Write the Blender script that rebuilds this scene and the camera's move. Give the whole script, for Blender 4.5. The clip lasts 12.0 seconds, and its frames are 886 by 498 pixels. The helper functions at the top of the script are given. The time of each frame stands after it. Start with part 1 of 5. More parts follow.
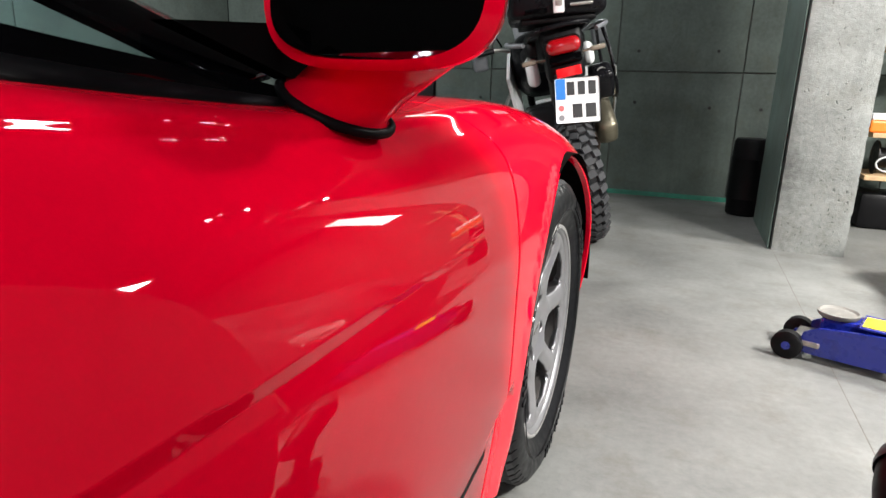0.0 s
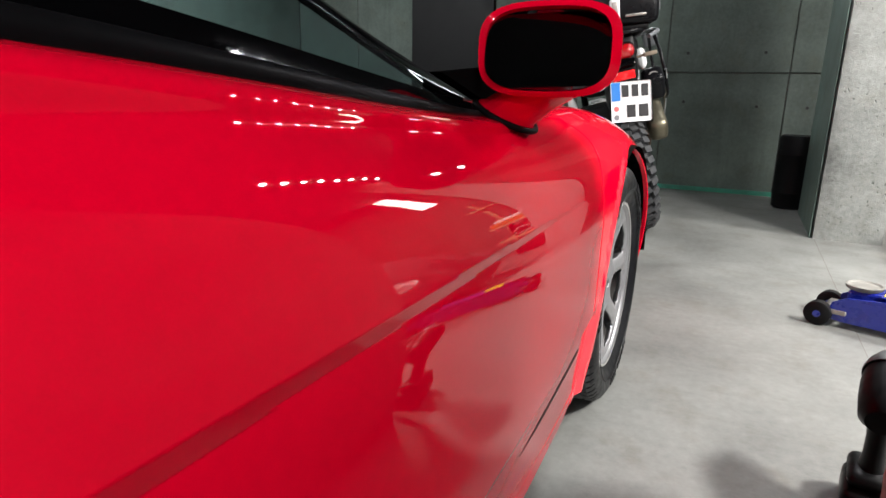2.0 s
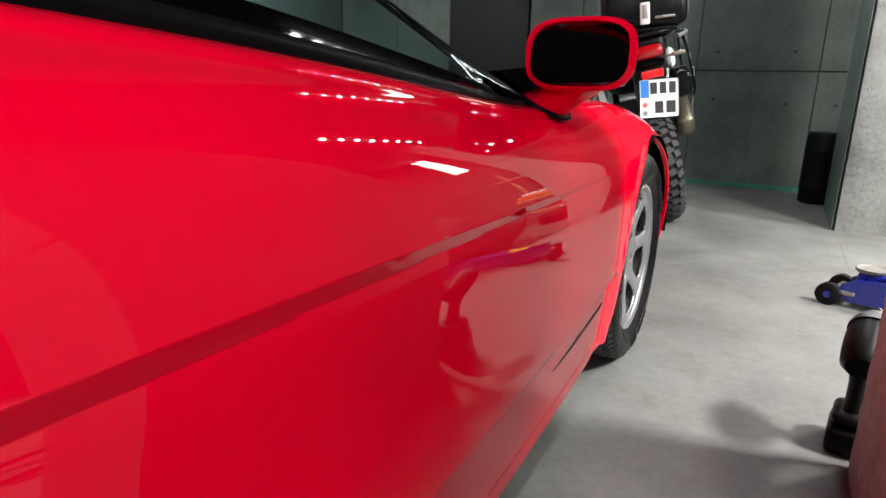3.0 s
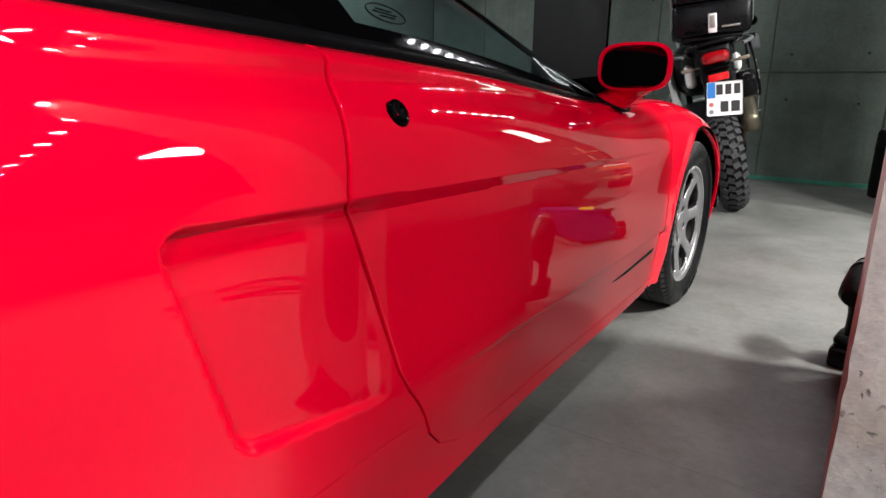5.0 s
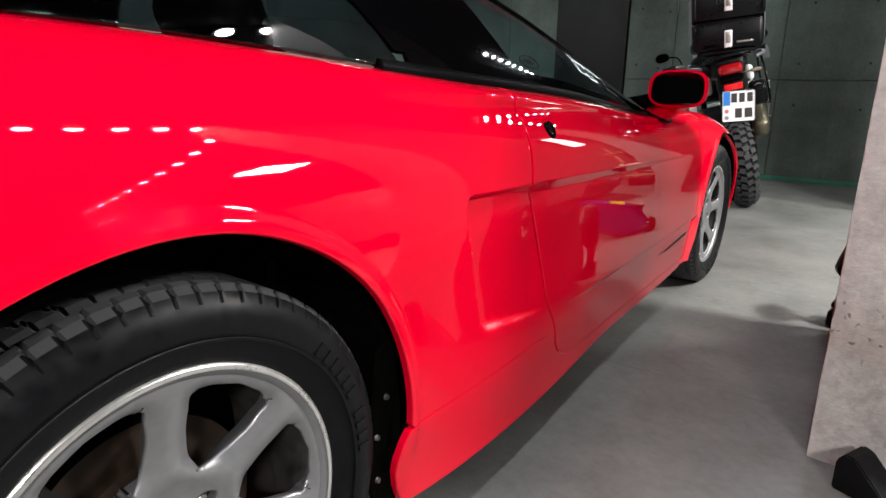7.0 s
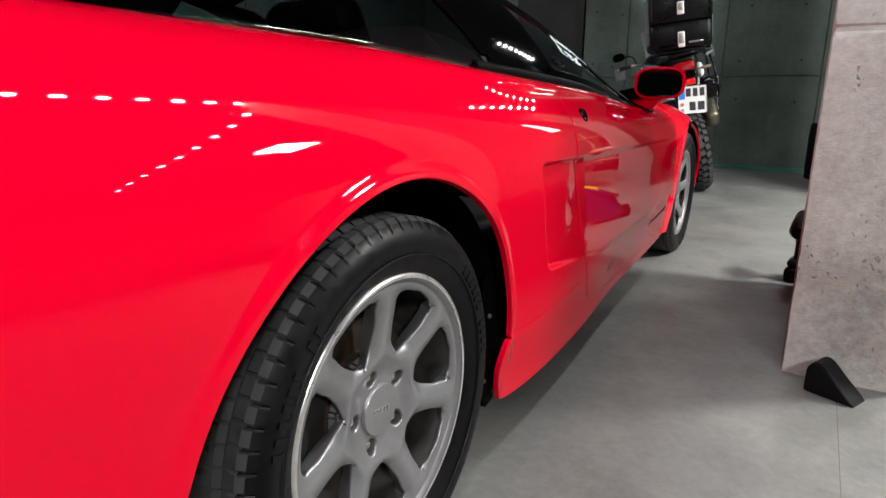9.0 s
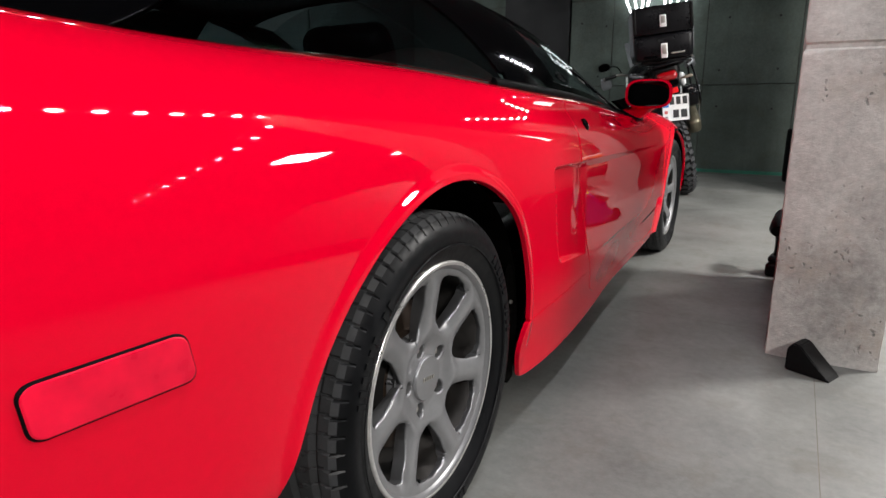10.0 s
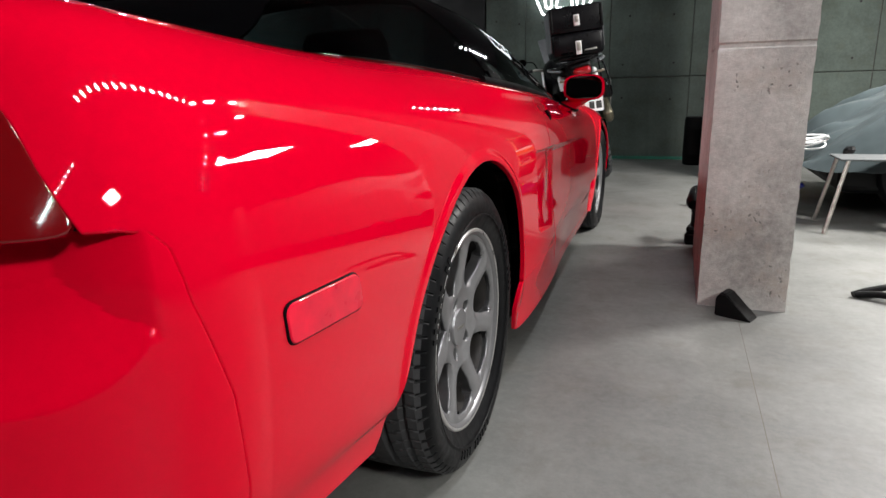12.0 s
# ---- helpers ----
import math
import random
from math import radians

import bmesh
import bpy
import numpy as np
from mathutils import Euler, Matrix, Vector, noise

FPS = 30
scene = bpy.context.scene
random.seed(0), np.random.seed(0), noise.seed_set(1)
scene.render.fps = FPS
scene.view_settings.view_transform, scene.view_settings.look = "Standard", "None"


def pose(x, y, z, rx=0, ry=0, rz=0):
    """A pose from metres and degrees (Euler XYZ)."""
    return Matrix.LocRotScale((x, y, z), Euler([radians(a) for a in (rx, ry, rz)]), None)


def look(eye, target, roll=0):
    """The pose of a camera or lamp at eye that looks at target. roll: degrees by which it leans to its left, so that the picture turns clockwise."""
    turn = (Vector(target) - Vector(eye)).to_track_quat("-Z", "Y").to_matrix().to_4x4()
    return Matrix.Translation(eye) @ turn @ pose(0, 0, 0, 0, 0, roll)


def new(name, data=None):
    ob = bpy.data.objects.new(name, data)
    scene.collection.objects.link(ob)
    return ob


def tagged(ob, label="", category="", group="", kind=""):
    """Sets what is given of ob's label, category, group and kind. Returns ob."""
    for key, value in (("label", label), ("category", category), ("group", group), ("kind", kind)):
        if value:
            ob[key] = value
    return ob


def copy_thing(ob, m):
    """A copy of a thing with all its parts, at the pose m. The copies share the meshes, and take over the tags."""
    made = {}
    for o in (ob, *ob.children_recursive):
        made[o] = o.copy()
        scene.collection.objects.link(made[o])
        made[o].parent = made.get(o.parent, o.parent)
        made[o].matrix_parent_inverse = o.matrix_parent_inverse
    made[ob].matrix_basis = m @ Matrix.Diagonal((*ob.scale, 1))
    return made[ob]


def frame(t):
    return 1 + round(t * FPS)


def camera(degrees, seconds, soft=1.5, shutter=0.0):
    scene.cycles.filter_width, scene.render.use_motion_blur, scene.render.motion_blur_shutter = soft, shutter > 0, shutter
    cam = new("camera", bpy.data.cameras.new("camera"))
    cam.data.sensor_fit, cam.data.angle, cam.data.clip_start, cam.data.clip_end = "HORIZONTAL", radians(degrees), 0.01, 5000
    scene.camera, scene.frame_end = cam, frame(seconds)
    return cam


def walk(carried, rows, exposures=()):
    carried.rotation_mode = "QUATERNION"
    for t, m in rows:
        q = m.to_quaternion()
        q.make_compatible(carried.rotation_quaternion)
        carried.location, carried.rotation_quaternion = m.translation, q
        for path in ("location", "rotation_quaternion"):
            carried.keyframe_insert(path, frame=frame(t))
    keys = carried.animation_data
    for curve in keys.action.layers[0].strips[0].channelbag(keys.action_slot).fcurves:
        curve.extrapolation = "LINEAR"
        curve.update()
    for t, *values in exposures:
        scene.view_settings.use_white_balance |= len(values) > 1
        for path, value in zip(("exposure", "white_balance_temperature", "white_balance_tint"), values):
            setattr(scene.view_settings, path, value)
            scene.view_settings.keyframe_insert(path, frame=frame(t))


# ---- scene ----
cam = camera(71.5, 12.0)
PATH = [
    (0, (1.065, 1.387, 0.759), (0.363, 3.191, 0.253), 1.7),
    (0.5, (1.051, 1.293, 0.77), (0.331, 3.088, 0.264), 1.6),
    (1, (1.06, 1.198, 0.784), (0.322, 2.985, 0.271), 1.5),
    (1.5, (1.074, 1.096, 0.778), (0.297, 2.867, 0.266), 1.4),
    (2, (1.092, 0.99, 0.78), (0.266, 2.738, 0.269), 1.1),
    (2.5, (1.128, 0.864, 0.78), (0.259, 2.59, 0.267), 1.3),
    (3, (1.164, 0.747, 0.777), (0.256, 2.451, 0.256), 1.3),
    (4.8, (1.365, 0.284, 0.773), (0.274, 1.883, 0.27), 0.9),
    (5, (1.384, 0.228, 0.777), (0.271, 1.809, 0.264), 0.7),
    (5.5, (1.407, 0.081, 0.76), (0.283, 1.652, 0.246), 0.9),
    (6, (1.405, -0.061, 0.776), (0.276, 1.506, 0.257), 0.8),
    (6.5, (1.415, -0.171, 0.799), (0.289, 1.398, 0.281), 1.0),
    (7, (1.434, -0.298, 0.827), (0.311, 1.275, 0.311), 1.0),
    (7.5, (1.423, -0.429, 0.825), (0.303, 1.146, 0.311), 0.8),
    (7.7, (1.41, -0.476, 0.819), (0.297, 1.103, 0.301), 1.1),
    (9.3, (1.387, -0.761, 0.81), (0.419, 0.916, 0.313), -0.3),
    (9.5, (1.395, -0.801, 0.814), (0.434, 0.884, 0.326), -0.4),
    (10, (1.395, -0.904, 0.824), (0.443, 0.788, 0.341), -0.4),
    (10.5, (1.376, -0.986, 0.807), (0.453, 0.72, 0.317), -0.3),
    (11, (1.349, -1.062, 0.813), (0.471, 0.668, 0.323), -0.7),
    (11.5, (1.309, -1.145, 0.83), (0.526, 0.628, 0.338), -1.1),
    (12, (1.281, -1.22, 0.829), (0.591, 0.59, 0.33), -1.4),
]
walk(cam, [(t, look(eye, target, roll)) for t, eye, target, roll in PATH],
     [(0, 0.4), (1.5, 0.38), (3, 0.33), (5, 0.08), (7.5, 0.04), (9.3, -0.2), (12, -0.38)])

# ---------------------------------------------------------------- light
world = bpy.data.worlds.new("garage_air")
scene.world = world
world.use_nodes = True
world.node_tree.nodes["Background"].inputs[0].default_value = (0.75, 0.85, 1.0, 1)
world.node_tree.nodes["Background"].inputs[1].default_value = 0.004


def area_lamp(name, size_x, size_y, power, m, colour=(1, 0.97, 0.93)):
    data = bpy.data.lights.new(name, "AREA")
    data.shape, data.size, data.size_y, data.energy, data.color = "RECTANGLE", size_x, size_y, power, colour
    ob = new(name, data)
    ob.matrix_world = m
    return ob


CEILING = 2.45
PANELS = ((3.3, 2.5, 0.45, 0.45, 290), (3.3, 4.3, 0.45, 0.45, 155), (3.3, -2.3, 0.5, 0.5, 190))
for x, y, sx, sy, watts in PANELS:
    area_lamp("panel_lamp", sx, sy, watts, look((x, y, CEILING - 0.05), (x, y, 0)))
area_lamp("window_light", 0.22, 0.8, 7, pose(2.62, 6.33, 2.1, -90, 0, 0))


# ---------------------------------------------------------------- materials
def material(name):
    mat = bpy.data.materials.new(name)
    mat.use_nodes = True
    return mat, mat.node_tree, mat.node_tree.nodes["Principled BSDF"]


def node(tree, kind, **settings):
    n = tree.nodes.new(kind)
    for key, value in settings.items():
        n.inputs[key].default_value = value
    return n


def plain(name, colour, rough=0.5, metal=0.0, coat=0.0, grain=0.0, scale=40.0, bump=0.0, spec=0.5, polish=0.03, coat_ior=1.5):
    """A surface with fine mottling of its colour and gloss."""
    mat, tree, bsdf = material(name)
    bsdf.inputs["Metallic"].default_value = metal
    bsdf.inputs["Coat Weight"].default_value = coat
    bsdf.inputs["Coat Roughness"].default_value = polish
    bsdf.inputs["Coat IOR"].default_value = coat_ior
    bsdf.inputs["Specular IOR Level"].default_value = spec
    bsdf.inputs["Base Color"].default_value = (*colour, 1)
    bsdf.inputs["Roughness"].default_value = rough
    if grain or bump:
        where = node(tree, "ShaderNodeTexCoord")
        fine = node(tree, "ShaderNodeTexNoise", Scale=scale, Detail=6.0)
        coarse = node(tree, "ShaderNodeTexNoise", Scale=scale * 0.12, Detail=4.0)
        tree.links.new(where.outputs["Object"], fine.inputs["Vector"])
        tree.links.new(where.outputs["Object"], coarse.inputs["Vector"])
        both = node(tree, "ShaderNodeMath")
        both.operation = "ADD"
        tree.links.new(fine.outputs["Fac"], both.inputs[0])
        tree.links.new(coarse.outputs["Fac"], both.inputs[1])
        ramp = node(tree, "ShaderNodeMapRange")
        ramp.inputs["From Min"].default_value, ramp.inputs["From Max"].default_value = 0.7, 1.3
        ramp.inputs["To Min"].default_value, ramp.inputs["To Max"].default_value = 1 - grain, 1 + grain
        tree.links.new(both.outputs[0], ramp.inputs["Value"])
        tint = node(tree, "ShaderNodeVectorMath")
        tint.operation = "SCALE"
        tint.inputs[0].default_value = colour
        tree.links.new(ramp.outputs[0], tint.inputs["Scale"])
        tree.links.new(tint.outputs[0], bsdf.inputs["Base Color"])
        gloss = node(tree, "ShaderNodeMath")
        gloss.operation = "MULTIPLY"
        gloss.inputs[1].default_value = rough
        tree.links.new(ramp.outputs[0], gloss.inputs[0])
        tree.links.new(gloss.outputs[0], bsdf.inputs["Roughness"])
        if bump:
            relief = node(tree, "ShaderNodeBump", Strength=bump, Distance=0.002)
            tree.links.new(fine.outputs["Fac"], relief.inputs["Height"])
            tree.links.new(relief.outputs[0], bsdf.inputs["Normal"])
    return mat


def concrete(name, colour, rough, stain, pits=0.0, dust=(0.5, 0.42, 0.34), bump=0.003, streak=0.0):
    """Cast concrete: cloudy grey, warm stains, run marks, clusters of ragged air holes and a fine tooth."""
    mat, tree, bsdf = material(name)

    def join(a, b):
        tree.links.new(a, b)

    def math_node(kind, a, b):
        n = node(tree, "ShaderNodeMath")
        n.operation = kind
        for k, v in enumerate((a, b)):
            if isinstance(v, (int, float)):
                n.inputs[k].default_value = v
            else:
                join(v, n.inputs[k])
        return n.outputs[0]

    def between(value, lo, hi, out=1.0):
        n = node(tree, "ShaderNodeMapRange")
        n.inputs["From Min"].default_value, n.inputs["From Max"].default_value, n.inputs["To Max"].default_value = lo, hi, out
        join(value, n.inputs["Value"])
        return n.outputs[0]

    def blend(factor, a, b):
        n = node(tree, "ShaderNodeMix")
        n.data_type = "RGBA"
        join(factor, n.inputs["Factor"])
        join(a, n.inputs["A"])
        n.inputs["B"].default_value = (*b, 1)
        return n.outputs["Result"]

    where = node(tree, "ShaderNodeTexCoord").outputs["Object"]
    cloud = node(tree, "ShaderNodeTexNoise", Scale=1.7, Detail=9.0, Roughness=0.62)
    blot = node(tree, "ShaderNodeTexNoise", Scale=5.5, Detail=8.0, Roughness=0.72)
    grit = node(tree, "ShaderNodeTexNoise", Scale=38.0, Detail=8.0, Roughness=0.7)
    tooth = node(tree, "ShaderNodeTexNoise", Scale=140.0, Detail=5.0)
    wobble = node(tree, "ShaderNodeTexNoise", Scale=26.0, Detail=3.0)
    for n in (cloud, blot, grit, tooth, wobble):
        join(where, n.inputs["Vector"])
    shift = node(tree, "ShaderNodeVectorMath")
    shift.operation = "SCALE"
    shift.inputs["Scale"].default_value = 0.045
    join(wobble.outputs["Color"], shift.inputs[0])
    moved = node(tree, "ShaderNodeVectorMath")
    moved.operation = "ADD"
    join(where, moved.inputs[0])
    join(shift.outputs[0], moved.inputs[1])
    squash = node(tree, "ShaderNodeMapping")
    squash.inputs["Scale"].default_value = (1.0, 1.0, 0.6)
    join(moved.outputs[0], squash.inputs["Vector"])
    holes = node(tree, "ShaderNodeTexVoronoi", Scale=58.0)
    join(squash.outputs[0], holes.inputs["Vector"])
    shade = node(tree, "ShaderNodeValToRGB")
    shade.color_ramp.elements[0].position, shade.color_ramp.elements[1].position = 0.3, 0.72
    shade.color_ramp.elements[0].color = (*[c * (1 - stain) for c in colour], 1)
    shade.color_ramp.elements[1].color = (*[min(0.9, c * (1 + 0.6 * stain)) for c in colour], 1)
    mottle = math_node("ADD", math_node("MULTIPLY", cloud.outputs["Fac"], 0.7), math_node("MULTIPLY", grit.outputs["Fac"], 0.3))
    join(mottle, shade.inputs["Fac"])
    colour_out = blend(between(blot.outputs["Fac"], 0.52, 0.75, 0.6 * min(1.0, stain * 2)), shade.outputs["Color"], [c * d * 1.6 for c, d in zip(colour, dust)])
    if streak:
        runs = node(tree, "ShaderNodeTexNoise", Scale=9.0, Detail=6.0, Roughness=0.65)
        tall = node(tree, "ShaderNodeMapping")
        tall.inputs["Scale"].default_value = (1.0, 1.0, 0.09)
        join(where, tall.inputs["Vector"])
        join(tall.outputs[0], runs.inputs["Vector"])
        colour_out = blend(between(runs.outputs["Fac"], 0.55, 0.78, streak), colour_out, [c * 0.45 for c in colour])
    few = math_node("GREATER_THAN", holes.outputs["Color"], 1.0 - pits)
    cluster = between(blot.outputs["Fac"], 0.5, 0.6)
    pit = math_node("SUBTRACT", 1.0, between(holes.outputs["Distance"], 0.15, 0.3))
    keep = math_node("MULTIPLY", math_node("MULTIPLY", pit, few), cluster)
    colour_out = blend(keep, colour_out, [c * 0.38 for c in colour])
    join(colour_out, bsdf.inputs["Base Color"])
    gloss = node(tree, "ShaderNodeMapRange")
    gloss.inputs["To Min"].default_value, gloss.inputs["To Max"].default_value = rough - 0.1, min(1, rough + 0.12)
    join(blot.outputs["Fac"], gloss.inputs["Value"])
    join(gloss.outputs[0], bsdf.inputs["Roughness"])
    height = math_node("SUBTRACT", math_node("ADD", math_node("MULTIPLY", tooth.outputs["Fac"], 0.35), grit.outputs["Fac"]), keep)
    relief = node(tree, "ShaderNodeBump", Strength=0.6, Distance=bump)
    join(height, relief.inputs["Height"])
    join(relief.outputs[0], bsdf.inputs["Normal"])
    return mat


def clear_glass(name, tint, rough=0.0):
    """Thin tinted glass: sharp reflections over a clear, coloured pane."""
    mat, tree, bsdf = material(name)
    tree.nodes.remove(bsdf)
    shine = node(tree, "ShaderNodeBsdfGlossy", Roughness=rough)
    pane = node(tree, "ShaderNodeBsdfTransparent", Color=(*tint, 1))
    facing = node(tree, "ShaderNodeLayerWeight", Blend=0.5)
    steep = node(tree, "ShaderNodeMath")
    steep.operation, steep.inputs[1].default_value = "POWER", 4.0
    tree.links.new(facing.outputs["Facing"], steep.inputs[0])
    edge = node(tree, "ShaderNodeMath")
    edge.operation, edge.inputs[1].default_value, edge.inputs[2].default_value = "MULTIPLY_ADD", 0.55, 0.045
    tree.links.new(steep.outputs[0], edge.inputs[0])
    mix = node(tree, "ShaderNodeMixShader")
    tree.links.new(edge.outputs[0], mix.inputs[0])
    tree.links.new(pane.outputs[0], mix.inputs[1])
    tree.links.new(shine.outputs[0], mix.inputs[2])
    tree.links.new(mix.outputs[0], tree.nodes["Material Output"].inputs["Surface"])
    return mat


def glow(name, colour, strength):
    mat, tree, bsdf = material(name)
    bsdf.inputs["Base Color"].default_value = (*colour, 1)
    bsdf.inputs["Emission Color"].default_value = (*colour, 1)
    bsdf.inputs["Emission Strength"].default_value = strength
    return mat


RED = plain("red_paint", (0.64, 0.0002, 0.018), 0.6, coat=1.0, grain=0.03, scale=600, spec=0.0, polish=0.004, coat_ior=1.32)
LENS_RED = plain("red_lens", (0.68, 0.002, 0.03), 0.3, coat=0.5, spec=0.1, grain=0.2, scale=30)
LENS_DARK = plain("dark_red_lens", (0.16, 0.002, 0.004), 0.1, coat=1.0)
BLACK_GLOSS = plain("black_gloss", (0.0012, 0.0012, 0.0015), 0.05, spec=0.07)
BLACK_TRIM = plain("black_trim", (0.004, 0.004, 0.0045), 0.4, grain=0.15, scale=90, spec=0.02)
CABIN = plain("black_leather", (0.005, 0.005, 0.0055), 0.5, spec=0.15, grain=0.2, scale=120, bump=0.4)
LINER = plain("wheel_well", (0.0025, 0.0023, 0.002), 0.85, spec=0.03, grain=0.5, scale=30, bump=0.5)
RUBBER = plain("tyre_rubber", (0.003, 0.0032, 0.004), 0.45, spec=0.16, grain=0.35, scale=50, bump=0.25)
TREAD = plain("tyre_tread", (0.028, 0.029, 0.031), 0.8, grain=0.4, scale=60, bump=0.5)
SILVER = plain("silver_wheel_paint", (0.23, 0.23, 0.238), 0.38, metal=0.6, coat=0.35, grain=0.08, scale=70)
RIM_EDGE = plain("machined_edge", (0.62, 0.61, 0.6), 0.3, metal=0.8, grain=0.15, scale=90)
STEEL = plain("bare_steel", (0.42, 0.4, 0.37), 0.38, metal=0.9, grain=0.2, scale=60)
RUST = plain("rusty_disc", (0.035, 0.022, 0.015), 0.6, metal=0.5, grain=0.5, scale=40, bump=0.3)
DARK_BARREL = plain("dark_barrel", (0.035, 0.032, 0.03), 0.6, metal=0.4, grain=0.4, scale=40)
CHROME = plain("chrome", (0.75, 0.75, 0.76), 0.12, metal=1.0)
MIRROR = plain("mirror_glass", (0.14, 0.145, 0.155), 0.02, metal=1.0)
GLASS = clear_glass("tinted_glass", (0.8, 0.92, 0.93))
GLASS_DARK = clear_glass("dark_glass", (0.08, 0.09, 0.1))
FLOOR = concrete("floor_concrete", (0.155, 0.158, 0.15), 0.5, 0.6, 0.03, bump=0.0015, dust=(0.36, 0.31, 0.26))
WALL = concrete("wall_concrete", (0.078, 0.1, 0.087), 0.85, 0.65, 0.15, streak=0.5)
COLUMN = concrete("column_concrete", (0.56, 0.535, 0.51), 0.88, 0.7, 0.6, bump=0.006, streak=0.35, dust=(0.42, 0.36, 0.31))
# greyer copy of COLUMN, also darkened to offset strong lamp light on the far column
COLUMN_GREY = concrete("grey_column_concrete", (0.22, 0.23, 0.218), 0.88, 0.7, 0.5, bump=0.006, streak=0.35, dust=(0.4, 0.38, 0.34))
CEIL = concrete("ceiling_dark_paint", (0.025, 0.025, 0.026), 0.9, 0.2, 0.1)
SIDE = concrete("dark_wall_paint", (0.045, 0.045, 0.047), 0.85, 0.3, 0.1)
FLOOR_JOINT = plain("floor_joint_dust", (0.11, 0.094, 0.08), 0.9, grain=0.4, scale=30)
CASE = plain("satin_black", (0.004, 0.004, 0.005), 0.3, grain=0.2, scale=60, spec=0.16)
JOINT = plain("joint_dark", (0.06, 0.06, 0.055), 0.9, grain=0.4, scale=30)
GREEN = plain("green_membrane", (0.02, 0.16, 0.11), 0.6, grain=0.4, scale=20)
GREEN_GREY = concrete("grey_green_flank", (0.13, 0.185, 0.16), 0.75, 0.5, 0.05, streak=0.3)
BLUE = plain("blue_enamel", (0.007, 0.016, 0.22), 0.28, coat=0.5, grain=0.12, scale=40)
YELLOW = plain("yellow_label", (0.75, 0.6, 0.01), 0.4)
WHITE = plain("white_plastic", (0.75, 0.76, 0.76), 0.35, grain=0.05, scale=40)
BLACK_PLASTIC = plain("black_plastic", (0.004, 0.004, 0.0045), 0.42, grain=0.25, scale=60, bump=0.2, spec=0.14)
LED = glow("led_white", (0.97, 0.97, 1.0), 225.0)
LED_FILL = glow("led_fill", (0.95, 0.98, 1.0), 650.0)


# ---------------------------------------------------------------- mesh helpers
def thing(name, x, y, z, label, category, group="", kind="", rz=0):
    ob = new(name)
    ob.matrix_world = pose(x, y, z, 0, 0, rz)
    ob.empty_display_size = 0.05
    return tagged(ob, label, category, group, kind)


def link_mesh(name, me, mat, parent=None, label=""):
    if mat and not me.materials:
        me.materials.append(mat)
    ob = new(name, me)
    ob.parent = parent
    return tagged(ob, label)


def part(name, bm, mat, parent=None, label="", smooth=None):
    """Links a bmesh as one mesh object. smooth: the angle in degrees under which edges are shaded round."""
    bmesh.ops.recalc_face_normals(bm, faces=bm.faces)
    me = bpy.data.meshes.new(name)
    bm.to_mesh(me)
    bm.free()
    if smooth:
        me.polygons.foreach_set("use_smooth", [True] * len(me.polygons))
        me.set_sharp_from_angle(angle=radians(smooth))
    return link_mesh(name, me, mat, parent, label)


def box(bm, x0, x1, y0, y1, z0, z1, bevel=0.0, m=None, segments=2):
    made = bmesh.ops.create_cube(bm, size=1.0)["verts"]
    bmesh.ops.scale(bm, vec=(x1 - x0, y1 - y0, z1 - z0), verts=made)
    bmesh.ops.translate(bm, vec=((x0 + x1) / 2, (y0 + y1) / 2, (z0 + z1) / 2), verts=made)
    if bevel:
        edges = list({e for v in made for e in v.link_edges})
        made = list({v for f in bmesh.ops.bevel(bm, geom=edges, offset=bevel, segments=segments, affect="EDGES", profile=0.5)["faces"] for v in f.verts}
                    | {v for v in made if v.is_valid})
        seen, todo = set(made), list(made)
        while todo:
            for e in todo.pop().link_edges:
                for v in e.verts:
                    if v not in seen:
                        seen.add(v), todo.append(v)
        made = list(seen)
    if m is not None:
        bmesh.ops.transform(bm, matrix=m, verts=made)
    return made


def rod(bm, a, b, r0, r1=None, sides=16, caps=True):
    """A round bar from a to b."""
    a, b = Vector(a), Vector(b)
    made = bmesh.ops.create_cone(bm, cap_ends=caps, segments=sides, radius1=r0, radius2=r0 if r1 is None else r1, depth=(b - a).length)["verts"]
    m = Matrix.Translation((a + b) / 2) @ (b - a).to_track_quat("Z", "Y").to_matrix().to_4x4()
    bmesh.ops.transform(bm, matrix=m, verts=made)
    return made


def tube(bm, path, r, sides=10, closed=False):
    """A round tube along a polyline."""
    path = [Vector(p) for p in path]
    n = len(path)
    rings = []
    side = None
    for i, p in enumerate(path):
        before = path[i - 1] if i or closed else p
        after = path[(i + 1) % n] if i < n - 1 or closed else p
        along = (after - before).normalized()
        if side is None:
            side = along.orthogonal().normalized()
        side = (side - along * side.dot(along)).normalized()
        up = along.cross(side)
        rings.append([bm.verts.new(p + (side * math.cos(a) + up * math.sin(a)) * r) for a in [2 * math.pi * k / sides for k in range(sides)]])
    for i in range(n if closed else n - 1):
        a, b = rings[i], rings[(i + 1) % n]
        for k in range(sides):
            bm.faces.new((a[k], a[(k + 1) % sides], b[(k + 1) % sides], b[k]))
    if not closed:
        bm.faces.new(rings[0]), bm.faces.new(rings[-1])


